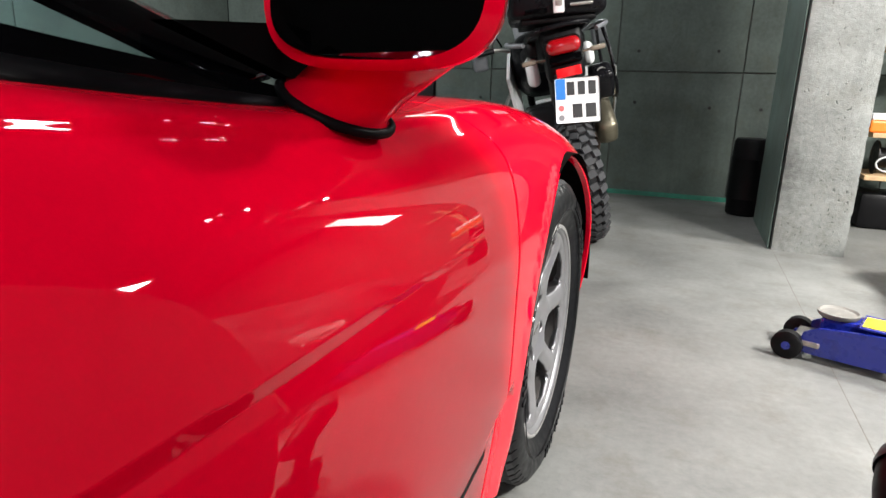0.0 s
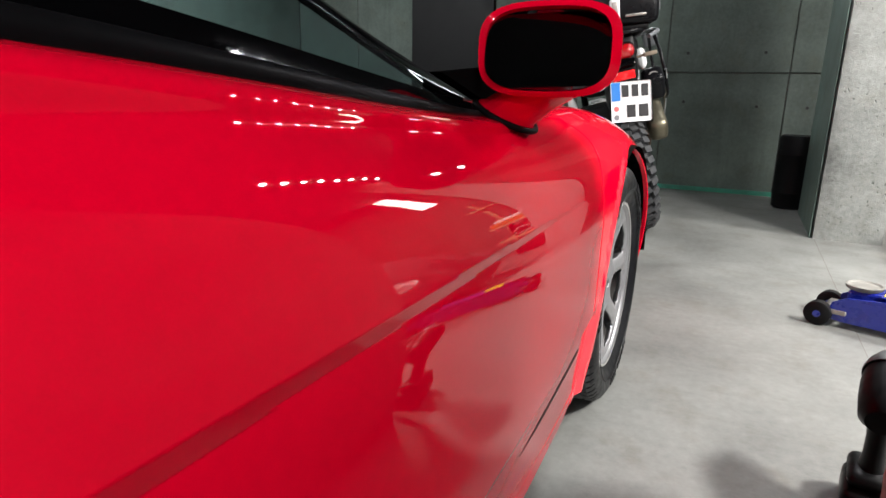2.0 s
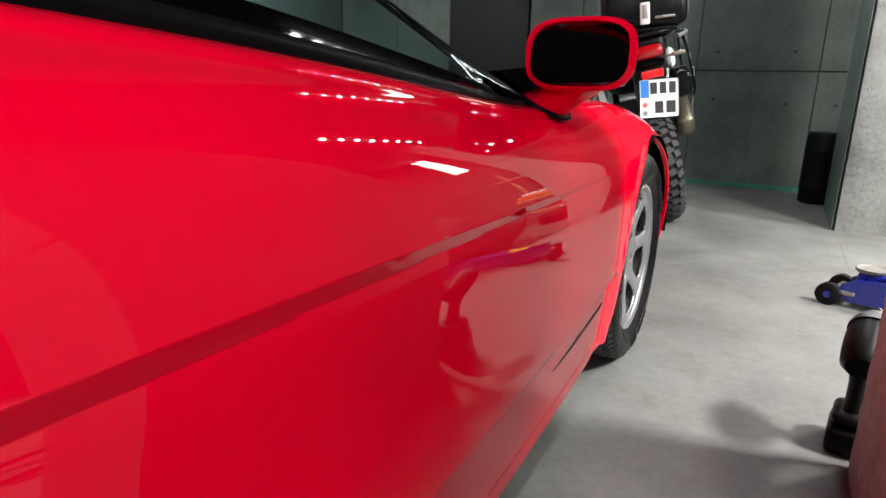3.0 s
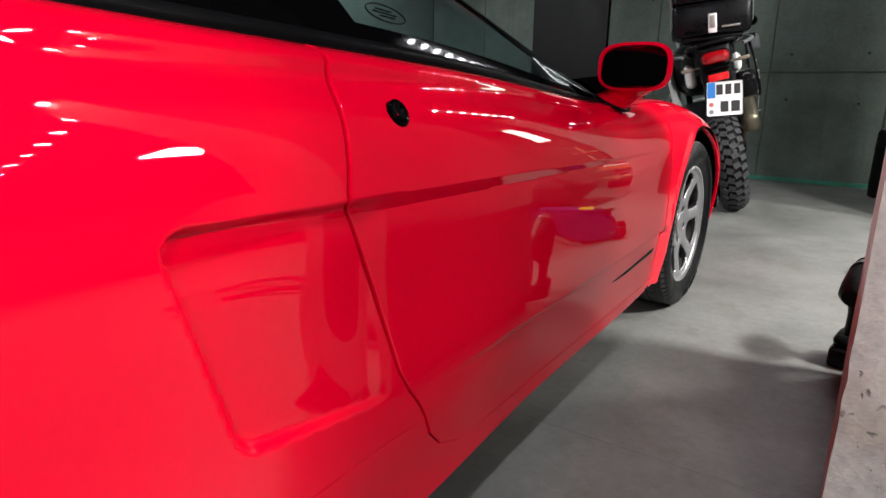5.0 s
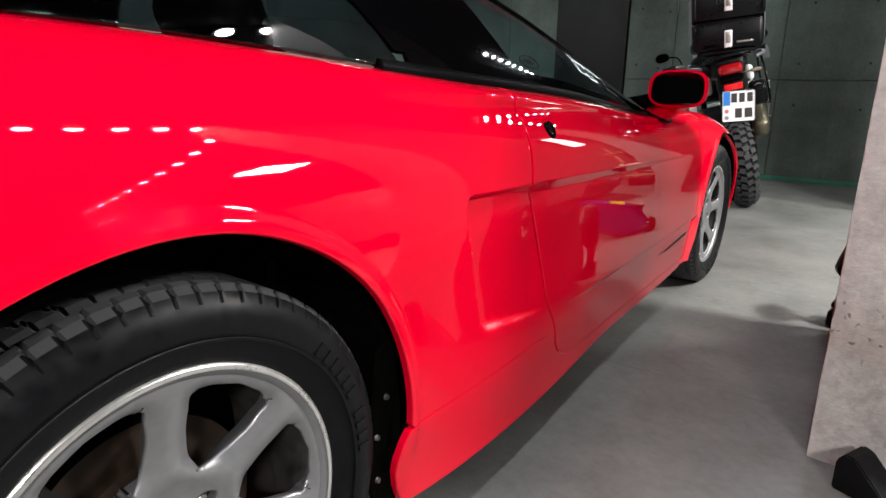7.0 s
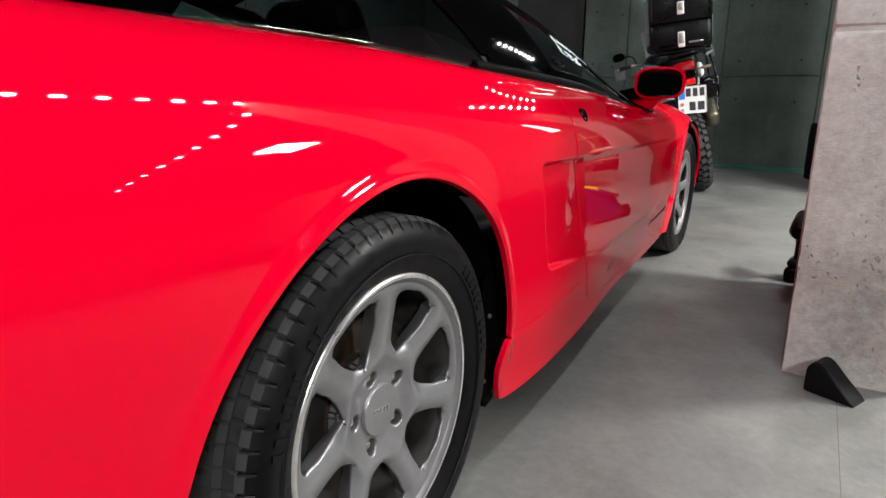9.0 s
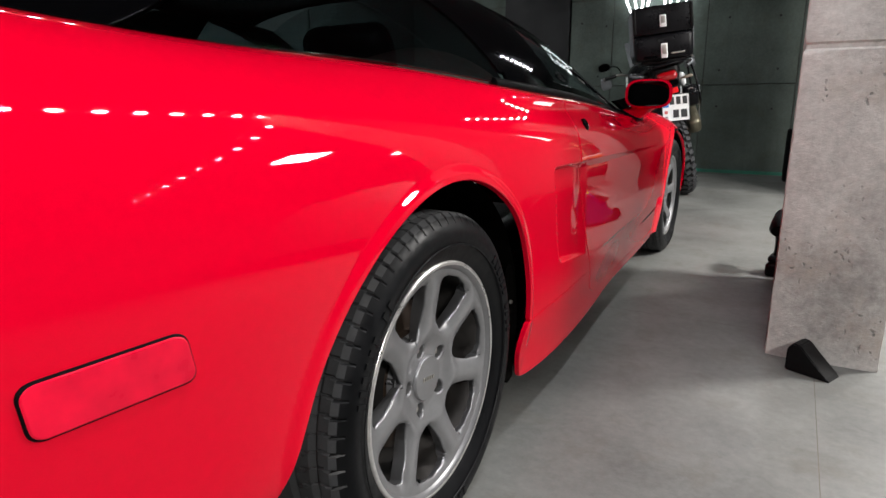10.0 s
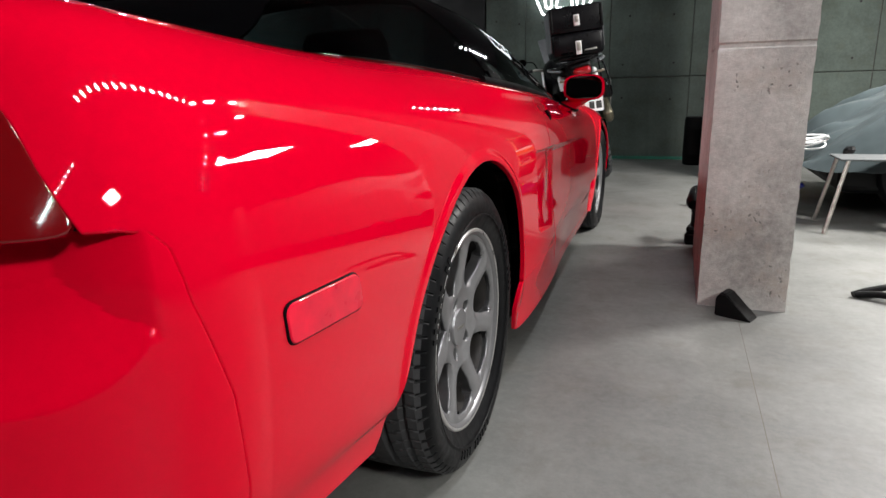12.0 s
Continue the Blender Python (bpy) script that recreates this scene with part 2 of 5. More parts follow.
def bend(points, per=6):
    """A smooth line through points."""
    pts = [Vector(p) for p in points]
    out = []
    for i in range(len(pts) - 1):
        p0, p1, p2, p3 = pts[max(i - 1, 0)], pts[i], pts[i + 1], pts[min(i + 2, len(pts) - 1)]
        for k in range(per):
            t = k / per
            out.append(0.5 * ((2 * p1) + (p2 - p0) * t + (2 * p0 - 5 * p1 + 4 * p2 - p3) * t * t + (3 * p1 - p0 - 3 * p2 + p3) * t ** 3))
    return out + [pts[-1]]


def lathe(bm, profile, n=64, closed=False):
    """Turns (x, r) points about the x axis."""
    rings = []
    for x, r in profile:
        rings.append([bm.verts.new((x, r * math.cos(2 * math.pi * k / n), r * math.sin(2 * math.pi * k / n))) for k in range(n)])
    for i in range(len(rings) - (0 if closed else 1)):
        a, b = rings[i], rings[(i + 1) % len(rings)]
        for k in range(n):
            bm.faces.new((a[k], a[(k + 1) % n], b[(k + 1) % n], b[k]))
    return rings


def prism(bm, outline, depth, m=None):
    """A flat outline in (x, z), drawn out along y by depth."""
    a = [bm.verts.new((x, 0, z)) for x, z in outline]
    b = [bm.verts.new((x, depth, z)) for x, z in outline]
    bm.faces.new(a), bm.faces.new(b[::-1])
    for k in range(len(a)):
        bm.faces.new((a[k], a[(k + 1) % len(a)], b[(k + 1) % len(a)], b[k]))
    if m is not None:
        bmesh.ops.transform(bm, matrix=m, verts=a + b)
    return a + b


# ---------------------------------------------------------------- curved panels
class Spline:
    """A smooth curve through keys; it takes arrays."""

    def __init__(self, keys, values):
        self.k, n = np.array(keys, float), len(keys)
        self.v = np.array(values, float)
        h = np.diff(self.k)
        a = np.eye(n)
        b = np.zeros((n, n))
        for i in range(1, n - 1):
            a[i, i - 1], a[i, i], a[i, i + 1] = h[i - 1], 2 * (h[i - 1] + h[i]), h[i]
            b[i, i - 1], b[i, i], b[i, i + 1] = 6 / h[i - 1], -6 / h[i - 1] - 6 / h[i], 6 / h[i]
        self.m = np.linalg.solve(a, b)

    def at(self, t, v=None):
        t = np.asarray(t, float)
        i = np.clip(np.searchsorted(self.k, t) - 1, 0, len(self.k) - 2)
        h = self.k[i + 1] - self.k[i]
        b = (t - self.k[i]) / h
        a = 1 - b
        if v is None:
            v0, v1, m = self.v[i], self.v[i + 1], self.m @ self.v
            m0, m1 = m[i], m[i + 1]
        else:
            rows = np.arange(len(t))
            m = v @ self.m.T
            v0, v1, m0, m1 = v[rows, i], v[rows, i + 1], m[rows, i], m[rows, i + 1]
        return a * v0 + b * v1 + ((a ** 3 - a) * m0 + (b ** 3 - b) * m1) * h * h / 6


def ease(x):
    x = np.clip(x, 0, 1)
    return x * x * (3 - 2 * x)


def cut(poly, axis, at):
    """Splits an outline at a straight line into what lies below and above."""
    low, high = [], []
    for k in range(len(poly)):
        p, q = poly[k - 1], poly[k]
        if (p[axis] < at) != (q[axis] < at):
            f = (at - p[axis]) / (q[axis] - p[axis])
            w = [p[0] + f * (q[0] - p[0]), p[1] + f * (q[1] - p[1])]
            w[axis] = at
            low.append(tuple(w)), high.append(tuple(w))
        (low if q[axis] < at else high).append(tuple(q))
    return low, high


def panel_mesh(name, poly, place, step_u, step_v, lip=0.012, edge=0.003, flip=False, mirror=False):
    """A sheet that fills the outline poly in (u, v), laid on the surface place(u, v), with rounded edges turned inwards by lip."""
    us, vs = [p[0] for p in poly], [p[1] for p in poly]
    key, uv, faces = {}, [], []

    def add(piece):
        ids = []
        for p in piece:
            q = (round(p[0], 6), round(p[1], 6))
            if q not in key:
                key[q] = len(uv)
                uv.append(q)
            if not ids or ids[-1] != key[q]:
                ids.append(key[q])
        if len(ids) > 1 and ids[0] == ids[-1]:
            ids.pop()
        if len(set(ids)) == len(ids) >= 3:
            faces.append(ids)

    rest = list(poly)
    lines_v = [k * step_v for k in range(math.floor(min(vs) / step_v) + 1, math.ceil(max(vs) / step_v))]
    for k in range(math.floor(min(us) / step_u) + 1, math.ceil(max(us) / step_u) + 1):
        strip, rest = cut(rest, 0, k * step_u)
        for line in lines_v:
            if len(strip) < 3:
                break
            piece, strip = cut(strip, 1, line)
            if len(piece) >= 3:
                add(piece)
        if len(strip) >= 3:
            add(strip)
        if len(rest) < 3:
            break
    if len(rest) >= 3:
        add(rest)
    uv = np.array(uv)
    u, v, d = uv[:, 0], uv[:, 1], 1e-4
    pts = place(u, v)
    nrm = np.cross(place(u + d, v) - place(u - d, v), place(u, v + d) - place(u, v - d))
    nrm /= np.linalg.norm(nrm, axis=1)[:, None] + 1e-12
    area = sum(uv[f[i - 1]][0] * uv[f[i]][1] - uv[f[i]][0] * uv[f[i - 1]][1] for f in faces for i in range(len(f)))
    if area < 0:
        faces = [f[::-1] for f in faces]
    if flip:
        nrm, faces = -nrm, [f[::-1] for f in faces]
    used, once = set(), {}
    for f in faces:
        for i in range(len(f)):
            used.add((f[i - 1], f[i]))
    rim = [(a, b) for a, b in used if (b, a) not in used]
    verts, normals = list(pts), list(nrm)
    if lip:
        out = np.zeros_like(pts)
        for a, b in rim:
            o = np.cross(pts[b] - pts[a], nrm[a])
            out[a] += o
            out[b] += o
        ids = {}
        for k in sorted({k for e in rim for k in e}):
            o = out[k] / (np.linalg.norm(out[k]) + 1e-12)
            ids[k] = len(verts)
            mid = (nrm[k] + o) / 1.414
            verts += [pts[k], pts[k] + o * edge * 0.7 - nrm[k] * edge * 0.3, pts[k] + o * edge - nrm[k] * edge, pts[k] + o * edge - nrm[k] * lip]
            normals += [nrm[k], mid, o, o]
        for a, b in rim:
            for r in range(3):
                faces.append([ids[a] + r, ids[a] + r + 1, ids[b] + r + 1, ids[b] + r])
    verts, normals = np.array(verts), np.array(normals)
    if mirror:
        verts, normals, faces = verts * (-1, 1, 1), normals * (-1, 1, 1), [f[::-1] for f in faces]
    me = bpy.data.meshes.new(name)
    me.from_pydata(verts.tolist(), [], faces)
    me.polygons.foreach_set("use_smooth", [True] * len(me.polygons))
    me.normals_split_custom_set_from_vertices(normals.tolist())
    return me


def rounded(points, times=3, closed=True):
    """Cuts the corners of an outline."""
    for _ in range(times):
        out = []
        for k in range(len(points)):
            p, q = points[k], points[(k + 1) % len(points)]
            out += [(0.75 * p[0] + 0.25 * q[0], 0.75 * p[1] + 0.25 * q[1]), (0.25 * p[0] + 0.75 * q[0], 0.25 * p[1] + 0.75 * q[1])]
        points = out
    return points


def dense(points, gap=0.02, closed=True):
    """The same outline with points no further apart than gap."""
    out = []
    for k in range(len(points) if closed else len(points) - 1):
        p, q = points[k], points[(k + 1) % len(points)]
        n = max(1, math.ceil(math.dist(p, q) / gap))
        out += [(p[0] + (q[0] - p[0]) * i / n, p[1] + (q[1] - p[1]) * i / n) for i in range(n)]
    return out if closed else out + [points[-1]]


def arc(cy, cz, r, a0, a1, n=24):
    return [(cy + r * math.cos(radians(a0 + (a1 - a0) * k / n)), cz + r * math.sin(radians(a0 + (a1 - a0) * k / n))) for k in range(n + 1)]


# ---------------------------------------------------------------- the garage
def slab(name, x0, x1, y0, y1, z0, z1, mat, label, category):
    bm = bmesh.new()
    box(bm, x0, x1, y0, y1, z0, z1)
    return tagged(part(name, bm, mat), label, category, kind="structure")


WALL_Y, LEFT_X, RIGHT_X, BACK_Y = 6.35, -3.1, 7.2, -12.0
JOINT_X = 1.53
slab("floor", LEFT_X, JOINT_X - 0.001, BACK_Y, WALL_Y + 0.2, -0.2, 0, FLOOR, "light grey trowelled concrete floor slab with faint stains", "floor")
slab("floor", JOINT_X + 0.001, RIGHT_X, BACK_Y, WALL_Y + 0.2, -0.2, 0, FLOOR, "light grey trowelled concrete floor slab with faint stains", "floor")
slab("joint", JOINT_X - 0.001, JOINT_X + 0.001, BACK_Y, WALL_Y, -0.2, -0.0004, FLOOR_JOINT, "thin sawn joint across the concrete floor", "floor joint")
slab("ceiling", LEFT_X - 0.2, RIGHT_X + 0.2, BACK_Y - 0.2, WALL_Y + 0.2, CEILING, CEILING + 0.2, CEIL, "dark painted concrete ceiling of the garage", "ceiling")
slab("wall_south", LEFT_X - 0.2, RIGHT_X + 0.2, BACK_Y - 0.2, BACK_Y, -0.2, CEILING, SIDE, "dark painted concrete wall of the garage", "wall")
slab("wall_east", RIGHT_X, RIGHT_X + 0.2, BACK_Y, WALL_Y + 0.2, -0.2, CEILING, SIDE, "dark painted concrete wall of the garage", "wall")


def formwork_wall(name, lines, heights, place, label):
    """A cast wall whose formwork panels show as separate slabs with open joints."""
    core = bmesh.new()
    a, b = lines[0], lines[-1]
    box(core, a, b, 0.012, 0.2, heights[0], heights[-1])
    wall = tagged(part(name, core, JOINT), label, "wall", kind="structure")
    wall.matrix_world = place
    rnd = random.Random(len(lines))
    for i in range(len(lines) - 1):
        for k in range(len(heights) - 1):
            bm = bmesh.new()
            out = rnd.uniform(-0.003, 0.003)
            g = 0.004
            box(bm, lines[i] + g, lines[i + 1] - g, out, 0.03, heights[k] + g, heights[k + 1] - g, 0.003, segments=1)
            part("panel", bm, WALL, wall)
    return wall


HOLE = plain("tie_hole_dark", (0.015, 0.015, 0.015), 0.9)
TIE = bpy.data.meshes.new("tie_hole")
bm = bmesh.new()
rod(bm, (0, -0.0025, 0), (0, 0.01, 0), 0.011, 0.013, sides=12)
bm.to_mesh(TIE)
bm.free()


def tie_holes(wall, lines, heights, seed):
    rnd = random.Random(seed)
    for a, b in zip(lines, lines[1:]):
        if not 0.4 < b - a < 1.1:
            continue
        for z in heights:
            for f in (0.2, 0.78):
                link_mesh("tie_hole", TIE, HOLE, wall).location = (a + (b - a) * f + rnd.uniform(-0.04, 0.04), -0.003, z + rnd.uniform(-0.04, 0.04))


DOOR_X = -1.79
formwork_wall("wall_north", [LEFT_X, -2.4, DOOR_X], [0, 0.92, 1.85, CEILING], pose(0, WALL_Y, 0), "grey cast concrete wall beside the dark door")
wall_north = formwork_wall("wall_north", [-0.98, -0.49, 0.49, 1.36, 2.3, 3.08, 4.0, 5.2, 6.2, RIGHT_X], [0, 0.92, 1.85, CEILING],
              pose(0, WALL_Y, 0), "grey cast concrete wall with formwork joints and tie holes")
tie_holes(wall_north, [-0.98, -0.49, 0.49, 1.36, 2.3, 3.08], (0.66, 1.03, 1.6, 2.1), 5)
formwork_wall("wall_west", [BACK_Y, -8.0, -4.0, -2.9, -2.0, -1.1, -0.2, 0.7, 1.6, 2.5, 3.4, 4.3, WALL_Y], [0, 0.92, 1.85, CEILING],
              Matrix.Translation((LEFT_X, 0, 0)) @ pose(0, 0, 0, 0, 0, 90), "grey cast concrete wall with formwork joints")
DARK_DOOR = plain("dark_door_paint", (0.002, 0.0014, 0.002), 0.5, grain=0.2, scale=12, spec=0.2)
bm = bmesh.new()
box(bm, DOOR_X + 0.004, -0.984, WALL_Y - 0.03, WALL_Y + 0.2, 0, CEILING)
tagged(part("door_1", bm, DARK_DOOR), "dark plum steel door leaf, closed, in the concrete wall", "door", kind="structure")
bm = bmesh.new()
box(bm, -0.98, 1.62, WALL_Y - 0.014, WALL_Y - 0.004, 0, 0.035, 0.002)
tagged(part("trim", bm, GREEN), "green sealing strip along the foot of the wall", "sealing strip", kind="structure")


def column(name, x0, x1, y0, y1, label, seam=None, mat=COLUMN):
    """A cast column with chipped arrises and a pour joint."""
    bm = bmesh.new()
    zs = [0.0] + [0.1 * k for k in range(1, 25)] + [CEILING]
    nx, ny = max(2, round((x1 - x0) / 0.04)), max(2, round((y1 - y0) / 0.06))
    loop = [(x0 + (x1 - x0) * k / nx, y0) for k in range(nx)] + [(x1, y0 + (y1 - y0) * k / ny) for k in range(ny)]
    loop += [(x1 - (x1 - x0) * k / nx, y1) for k in range(nx)] + [(x0, y1 - (y1 - y0) * k / ny) for k in range(ny)]
    corners = {(x0, y0), (x1, y0), (x0, y1), (x1, y1)}
    cx, cy = (x0 + x1) / 2, (y0 + y1) / 2
    if seam:
        zs = sorted(set(z for z in zs if abs(z - seam) > 0.03) | {seam - 0.012, seam - 0.006, seam + 0.006, seam + 0.012})
    fine = sorted(set(zs) | {z + 0.033 for z in zs[:-1]} | {z + 0.066 for z in zs[:-1]})
    fine = [z for z in fine if z <= CEILING and not (seam and z not in zs and abs(z - seam) < 0.02)]
    rings = []
    for z in fine:
        ring = []
        for x, y in loop:
            n = noise.noise(Vector((x * 9, y * 9, z * 9))) * 0.0025
            if (x, y) in corners:
                n -= 0.005 + 0.014 * abs(noise.noise(Vector((x * 40, y * 40, z * 22))))
            if seam and abs(z - seam) < 0.008:
                n -= 0.006
            d = Vector((x - cx, y - cy, 0)).normalized()
            ring.append(bm.verts.new((x + d.x * n, y + d.y * n, z)))
        rings.append(ring)
    for a, b in zip(rings, rings[1:]):
        for k in range(len(loop)):
            bm.faces.new((a[k], a[(k + 1) % len(loop)], b[(k + 1) % len(loop)], b[k]))
    bm.faces.new(rings[0]), bm.faces.new(rings[-1])
    return tagged(part(name, bm, mat, smooth=40), label, "column", kind="structure")


bm = bmesh.new()
last = None
for k in range(211):
    x = 0.2 + 3.3 * k / 210
    y = 1.432 + 0.028 * (x - 0.2) + 0.009 * noise.noise(Vector((x * 7, 0, 0))) + 0.004 * noise.noise(Vector((x * 31, 3, 0)))
    half = 0.0006 + 0.0012 * abs(noise.noise(Vector((x * 9, 8, 0))))
    pair = [bm.verts.new((x, y - half, 0.0008)), bm.verts.new((x, y + half, 0.0008))]
    if last:
        bm.faces.new((last[0], pair[0], pair[1], last[1]))
    last = pair
tagged(part("crack", bm, FLOOR_JOINT), "hairline crack running across the concrete floor", "floor crack", kind="structure")
column("column_1", 1.392, 1.70, 1.235, 2.19, "grey concrete column with air holes and a pour joint", 0.955)
column("column_2", 1.52, 1.85, 4.87, 5.75, "grey concrete column with chipped edges", mat=COLUMN_GREY)
# a thin sheet added over the west flank to tint it grey-green
slab("trim", 1.507, 1.512, 4.90, 5.73, 0.0, CEILING, GREEN_GREY, "thin grey-green sheet over the flank of the column", "sealing coat")

# ---------------------------------------------------------------- the sports car: lines of its side, as (y, x, z)
REAR, TAIL, FRONT, NOSE = -0.72, 0.27, 3.25, 0.2
LINES = [
    (Spline([k[0] for k in line], [k[1] for k in line]), Spline([k[0] for k in line], [k[2] for k in line]))
    for line in (
        [(-0.72, 0.855, 0.298), (-0.45, 0.874, 0.288), (0.1, 0.886, 0.22), (0.4, 0.890, 0.165), (1.2, 0.879, 0.158), (1.9, 0.867, 0.165), (2.53, 0.85, 0.19), (3.0, 0.80, 0.2), (3.4, 0.66, 0.2)],
        [(-0.72, 0.862, 0.345), (-0.45, 0.880, 0.335), (0.1, 0.891, 0.28), (0.4, 0.897, 0.24), (1.2, 0.886, 0.24), (1.9, 0.874, 0.24), (2.53, 0.862, 0.26), (3.0, 0.825, 0.26), (3.4, 0.68, 0.26)],
        [(-0.72, 0.874, 0.402), (-0.45, 0.894, 0.365), (0.1, 0.905, 0.335), (0.4, 0.909, 0.33), (1.2, 0.903, 0.355), (1.9, 0.889, 0.362), (2.53, 0.872, 0.36), (3.0, 0.84, 0.34), (3.4, 0.69, 0.32)],
        [(-0.72, 0.884, 0.51), (-0.35, 0.907, 0.49), (0.4, 0.914, 0.48), (1.2, 0.905, 0.48), (1.9, 0.892, 0.48), (2.53, 0.876, 0.47), (3.0, 0.845, 0.43), (3.4, 0.69, 0.38)],
        [(-0.72, 0.886, 0.60), (-0.35, 0.910, 0.59), (0.4, 0.918, 0.59), (1.2, 0.907, 0.575), (1.9, 0.892, 0.56), (2.53, 0.874, 0.555), (3.0, 0.838, 0.50), (3.4, 0.68, 0.43)],
        [(-0.72, 0.880, 0.68), (-0.35, 0.902, 0.675), (0.4, 0.910, 0.67), (1.2, 0.899, 0.65), (1.9, 0.878, 0.63), (2.53, 0.862, 0.63), (3.0, 0.818, 0.56), (3.4, 0.66, 0.475)],
        [(-0.72, 0.855, 0.775), (-0.35, 0.876, 0.765), (0.4, 0.886, 0.745), (1.2, 0.871, 0.722), (1.9, 0.846, 0.686), (2.53, 0.826, 0.686), (3.0, 0.775, 0.61), (3.4, 0.62, 0.51)],
        [(-0.72, 0.80, 0.86), (-0.35, 0.822, 0.838), (0.1, 0.83, 0.822), (0.5, 0.845, 0.80), (1.2, 0.832, 0.765), (1.9, 0.798, 0.717), (2.53, 0.766, 0.722), (3.0, 0.715, 0.64), (3.4, 0.57, 0.53)],
        [(-0.72, 0.69, 0.928), (-0.35, 0.71, 0.895), (0.1, 0.73, 0.877), (0.5, 0.788, 0.842), (1.2, 0.787, 0.794), (1.9, 0.752, 0.738), (2.53, 0.67, 0.737), (3.0, 0.63, 0.65), (3.4, 0.50, 0.54)],
        [(-0.72, 0.40, 0.955), (-0.35, 0.45, 0.92), (0.4, 0.5, 0.875), (1.2, 0.5, 0.81), (1.9, 0.48, 0.762), (2.53, 0.40, 0.735), (3.0, 0.38, 0.65), (3.4, 0.3, 0.545)],
        [(-0.72, 0.0, 0.965), (-0.35, 0.0, 0.93), (0.4, 0.0, 0.88), (1.2, 0.0, 0.82), (1.9, 0.0, 0.775), (2.53, 0.0, 0.735), (3.0, 0.0, 0.65), (3.4, 0.0, 0.55)],
    )
]
ACROSS = Spline(range(len(LINES)), [0] * len(LINES))
REAR_WHEEL, FRONT_WHEEL = (0.0, 0.314), (2.53, 0.300)
REAR_ARCH, FRONT_ARCH = 0.375, 0.345
ARCH_SHAPE = Spline([-20, 0, 40, 80, 110, 140, 170, 190], [0.363, 0.363, 0.368, 0.374, 0.373, 0.388, 0.405, 0.41])


def rear_arch(a0, a1, n, grow=0.0):
    """The rear arch's edge, a little longer behind the wheel."""
    return [(float(ARCH_SHAPE.at(a) + grow) * math.cos(radians(a)), 0.314 + float(ARCH_SHAPE.at(a) + grow) * math.sin(radians(a))) for a in [a0 + (a1 - a0) * k / n for k in range(n + 1)]]


def crease_z(y):
    return 0.653 - 0.035 * (y - 0.72)


def relief(y, z):
    """How far the skin stands out from its plain form: arch lips, the tapering ledge in the door and the hollow behind it."""
    angle = np.clip(np.degrees(np.arctan2(z - 0.314, y)), 0, 170)
    d = np.hypot(y, z - 0.314) - ARCH_SHAPE.at(angle)
    out = 0.005 * (1 - ease((d - 0.006) / 0.02)) * ease((z - 0.134) / 0.15)
    d = np.hypot(y - 2.53, z - 0.30) - FRONT_ARCH
    out = out + 0.004 * (1 - ease((d - 0.008) / 0.025)) * ease((z - 0.12) / 0.15)
    out = out - 0.010 * ease((0.363 - z) / 0.012) * ease((y - 0.86) / 0.5) * ease((2.16 - y) / 0.02)
    fall = np.clip((1.98 - y) / 1.2, 0, 1)
    ledge = 0.009 * fall * ease((y - 0.66) / 0.1)
    facet = np.clip((crease_z(y) - z) / (0.004 + 0.016 * fall), 0, 1)
    out = out - ledge * facet * ease((z - 0.37) / 0.22)
    # the hollow: distances inwards from its rear, upper and lower edges, with rounded corners
    rear = y - 0.49 - 0.30 * np.clip(0.63 - z, 0, 1)
    over, under = crease_z(y) - 0.001 - z, z - 0.405 + 0.13 * (y - 0.575)
    r = 0.03
    inside = np.minimum(r - np.hypot(np.maximum(r - rear, 0), np.maximum(r - over, 0)), r - np.hypot(np.maximum(r - rear, 0), np.maximum(r - under, 0)))
    deep = 0.003 + 0.017 * np.clip((0.80 - y) / 0.28, 0, 1)
    out = out - deep * ease(inside / 0.013) * ease((0.80 - y) / 0.06)
    return out


def skin(u, s):
    """The right-hand skin: u runs along the car (behind REAR it wraps round the tail), s from the sill (0) over the shoulder (8) to the middle (10)."""
    u, s = np.asarray(u, float), np.asarray(s, float)
    y = np.clip(u, REAR, FRONT)
    x = ACROSS.at(s, np.stack([a.at(y) for a, b in LINES], 1))
    z = ACROSS.at(s, np.stack([b.at(y) for a, b in LINES], 1))
    x = x + relief(y, z) * ease((8.0 - s) / 1.0)
    reach = TAIL - 0.05 * ease((z - 0.66) / 0.2) - 0.04 * ease((0.4 - z) / 0.2)
    w = np.clip((REAR - u) / (3 * 0.85 * TAIL), 0, 1)
    a = 1 - w
    x = x * (a ** 3 + 3 * a * a * w + 3 * a * w * w * 0.74)
    back = (3 * a * a * w * 0.85 + 3 * a * w * w + w ** 3) * reach
    foot = 0.56 + 0.06 * np.exp(np.minimum(0, u + 0.86) / 0.06)
    fold = np.minimum((-0.846 - u) / 0.1, (z - foot) / 0.1)
    fold = np.clip((fold + np.sqrt(fold ** 2 + 0.0012)) / 2 - 0.003, 0, 1)
    dent = 0.05 * fold * (z < 0.718)
    x, back = x - 0.6 * dent, back - 0.8 * dent
    w = np.clip((u - FRONT) / (3 * 0.85 * NOSE), 0, 1)
    a = 1 - w
    x = x * (a ** 3 + 3 * a * a * w + 3 * a * w * w * 0.74)
    ahead = (3 * a * a * w * 0.85 + 3 * a * w * w + w ** 3) * NOSE
    return np.stack([x, y - back + ahead, z], 1)


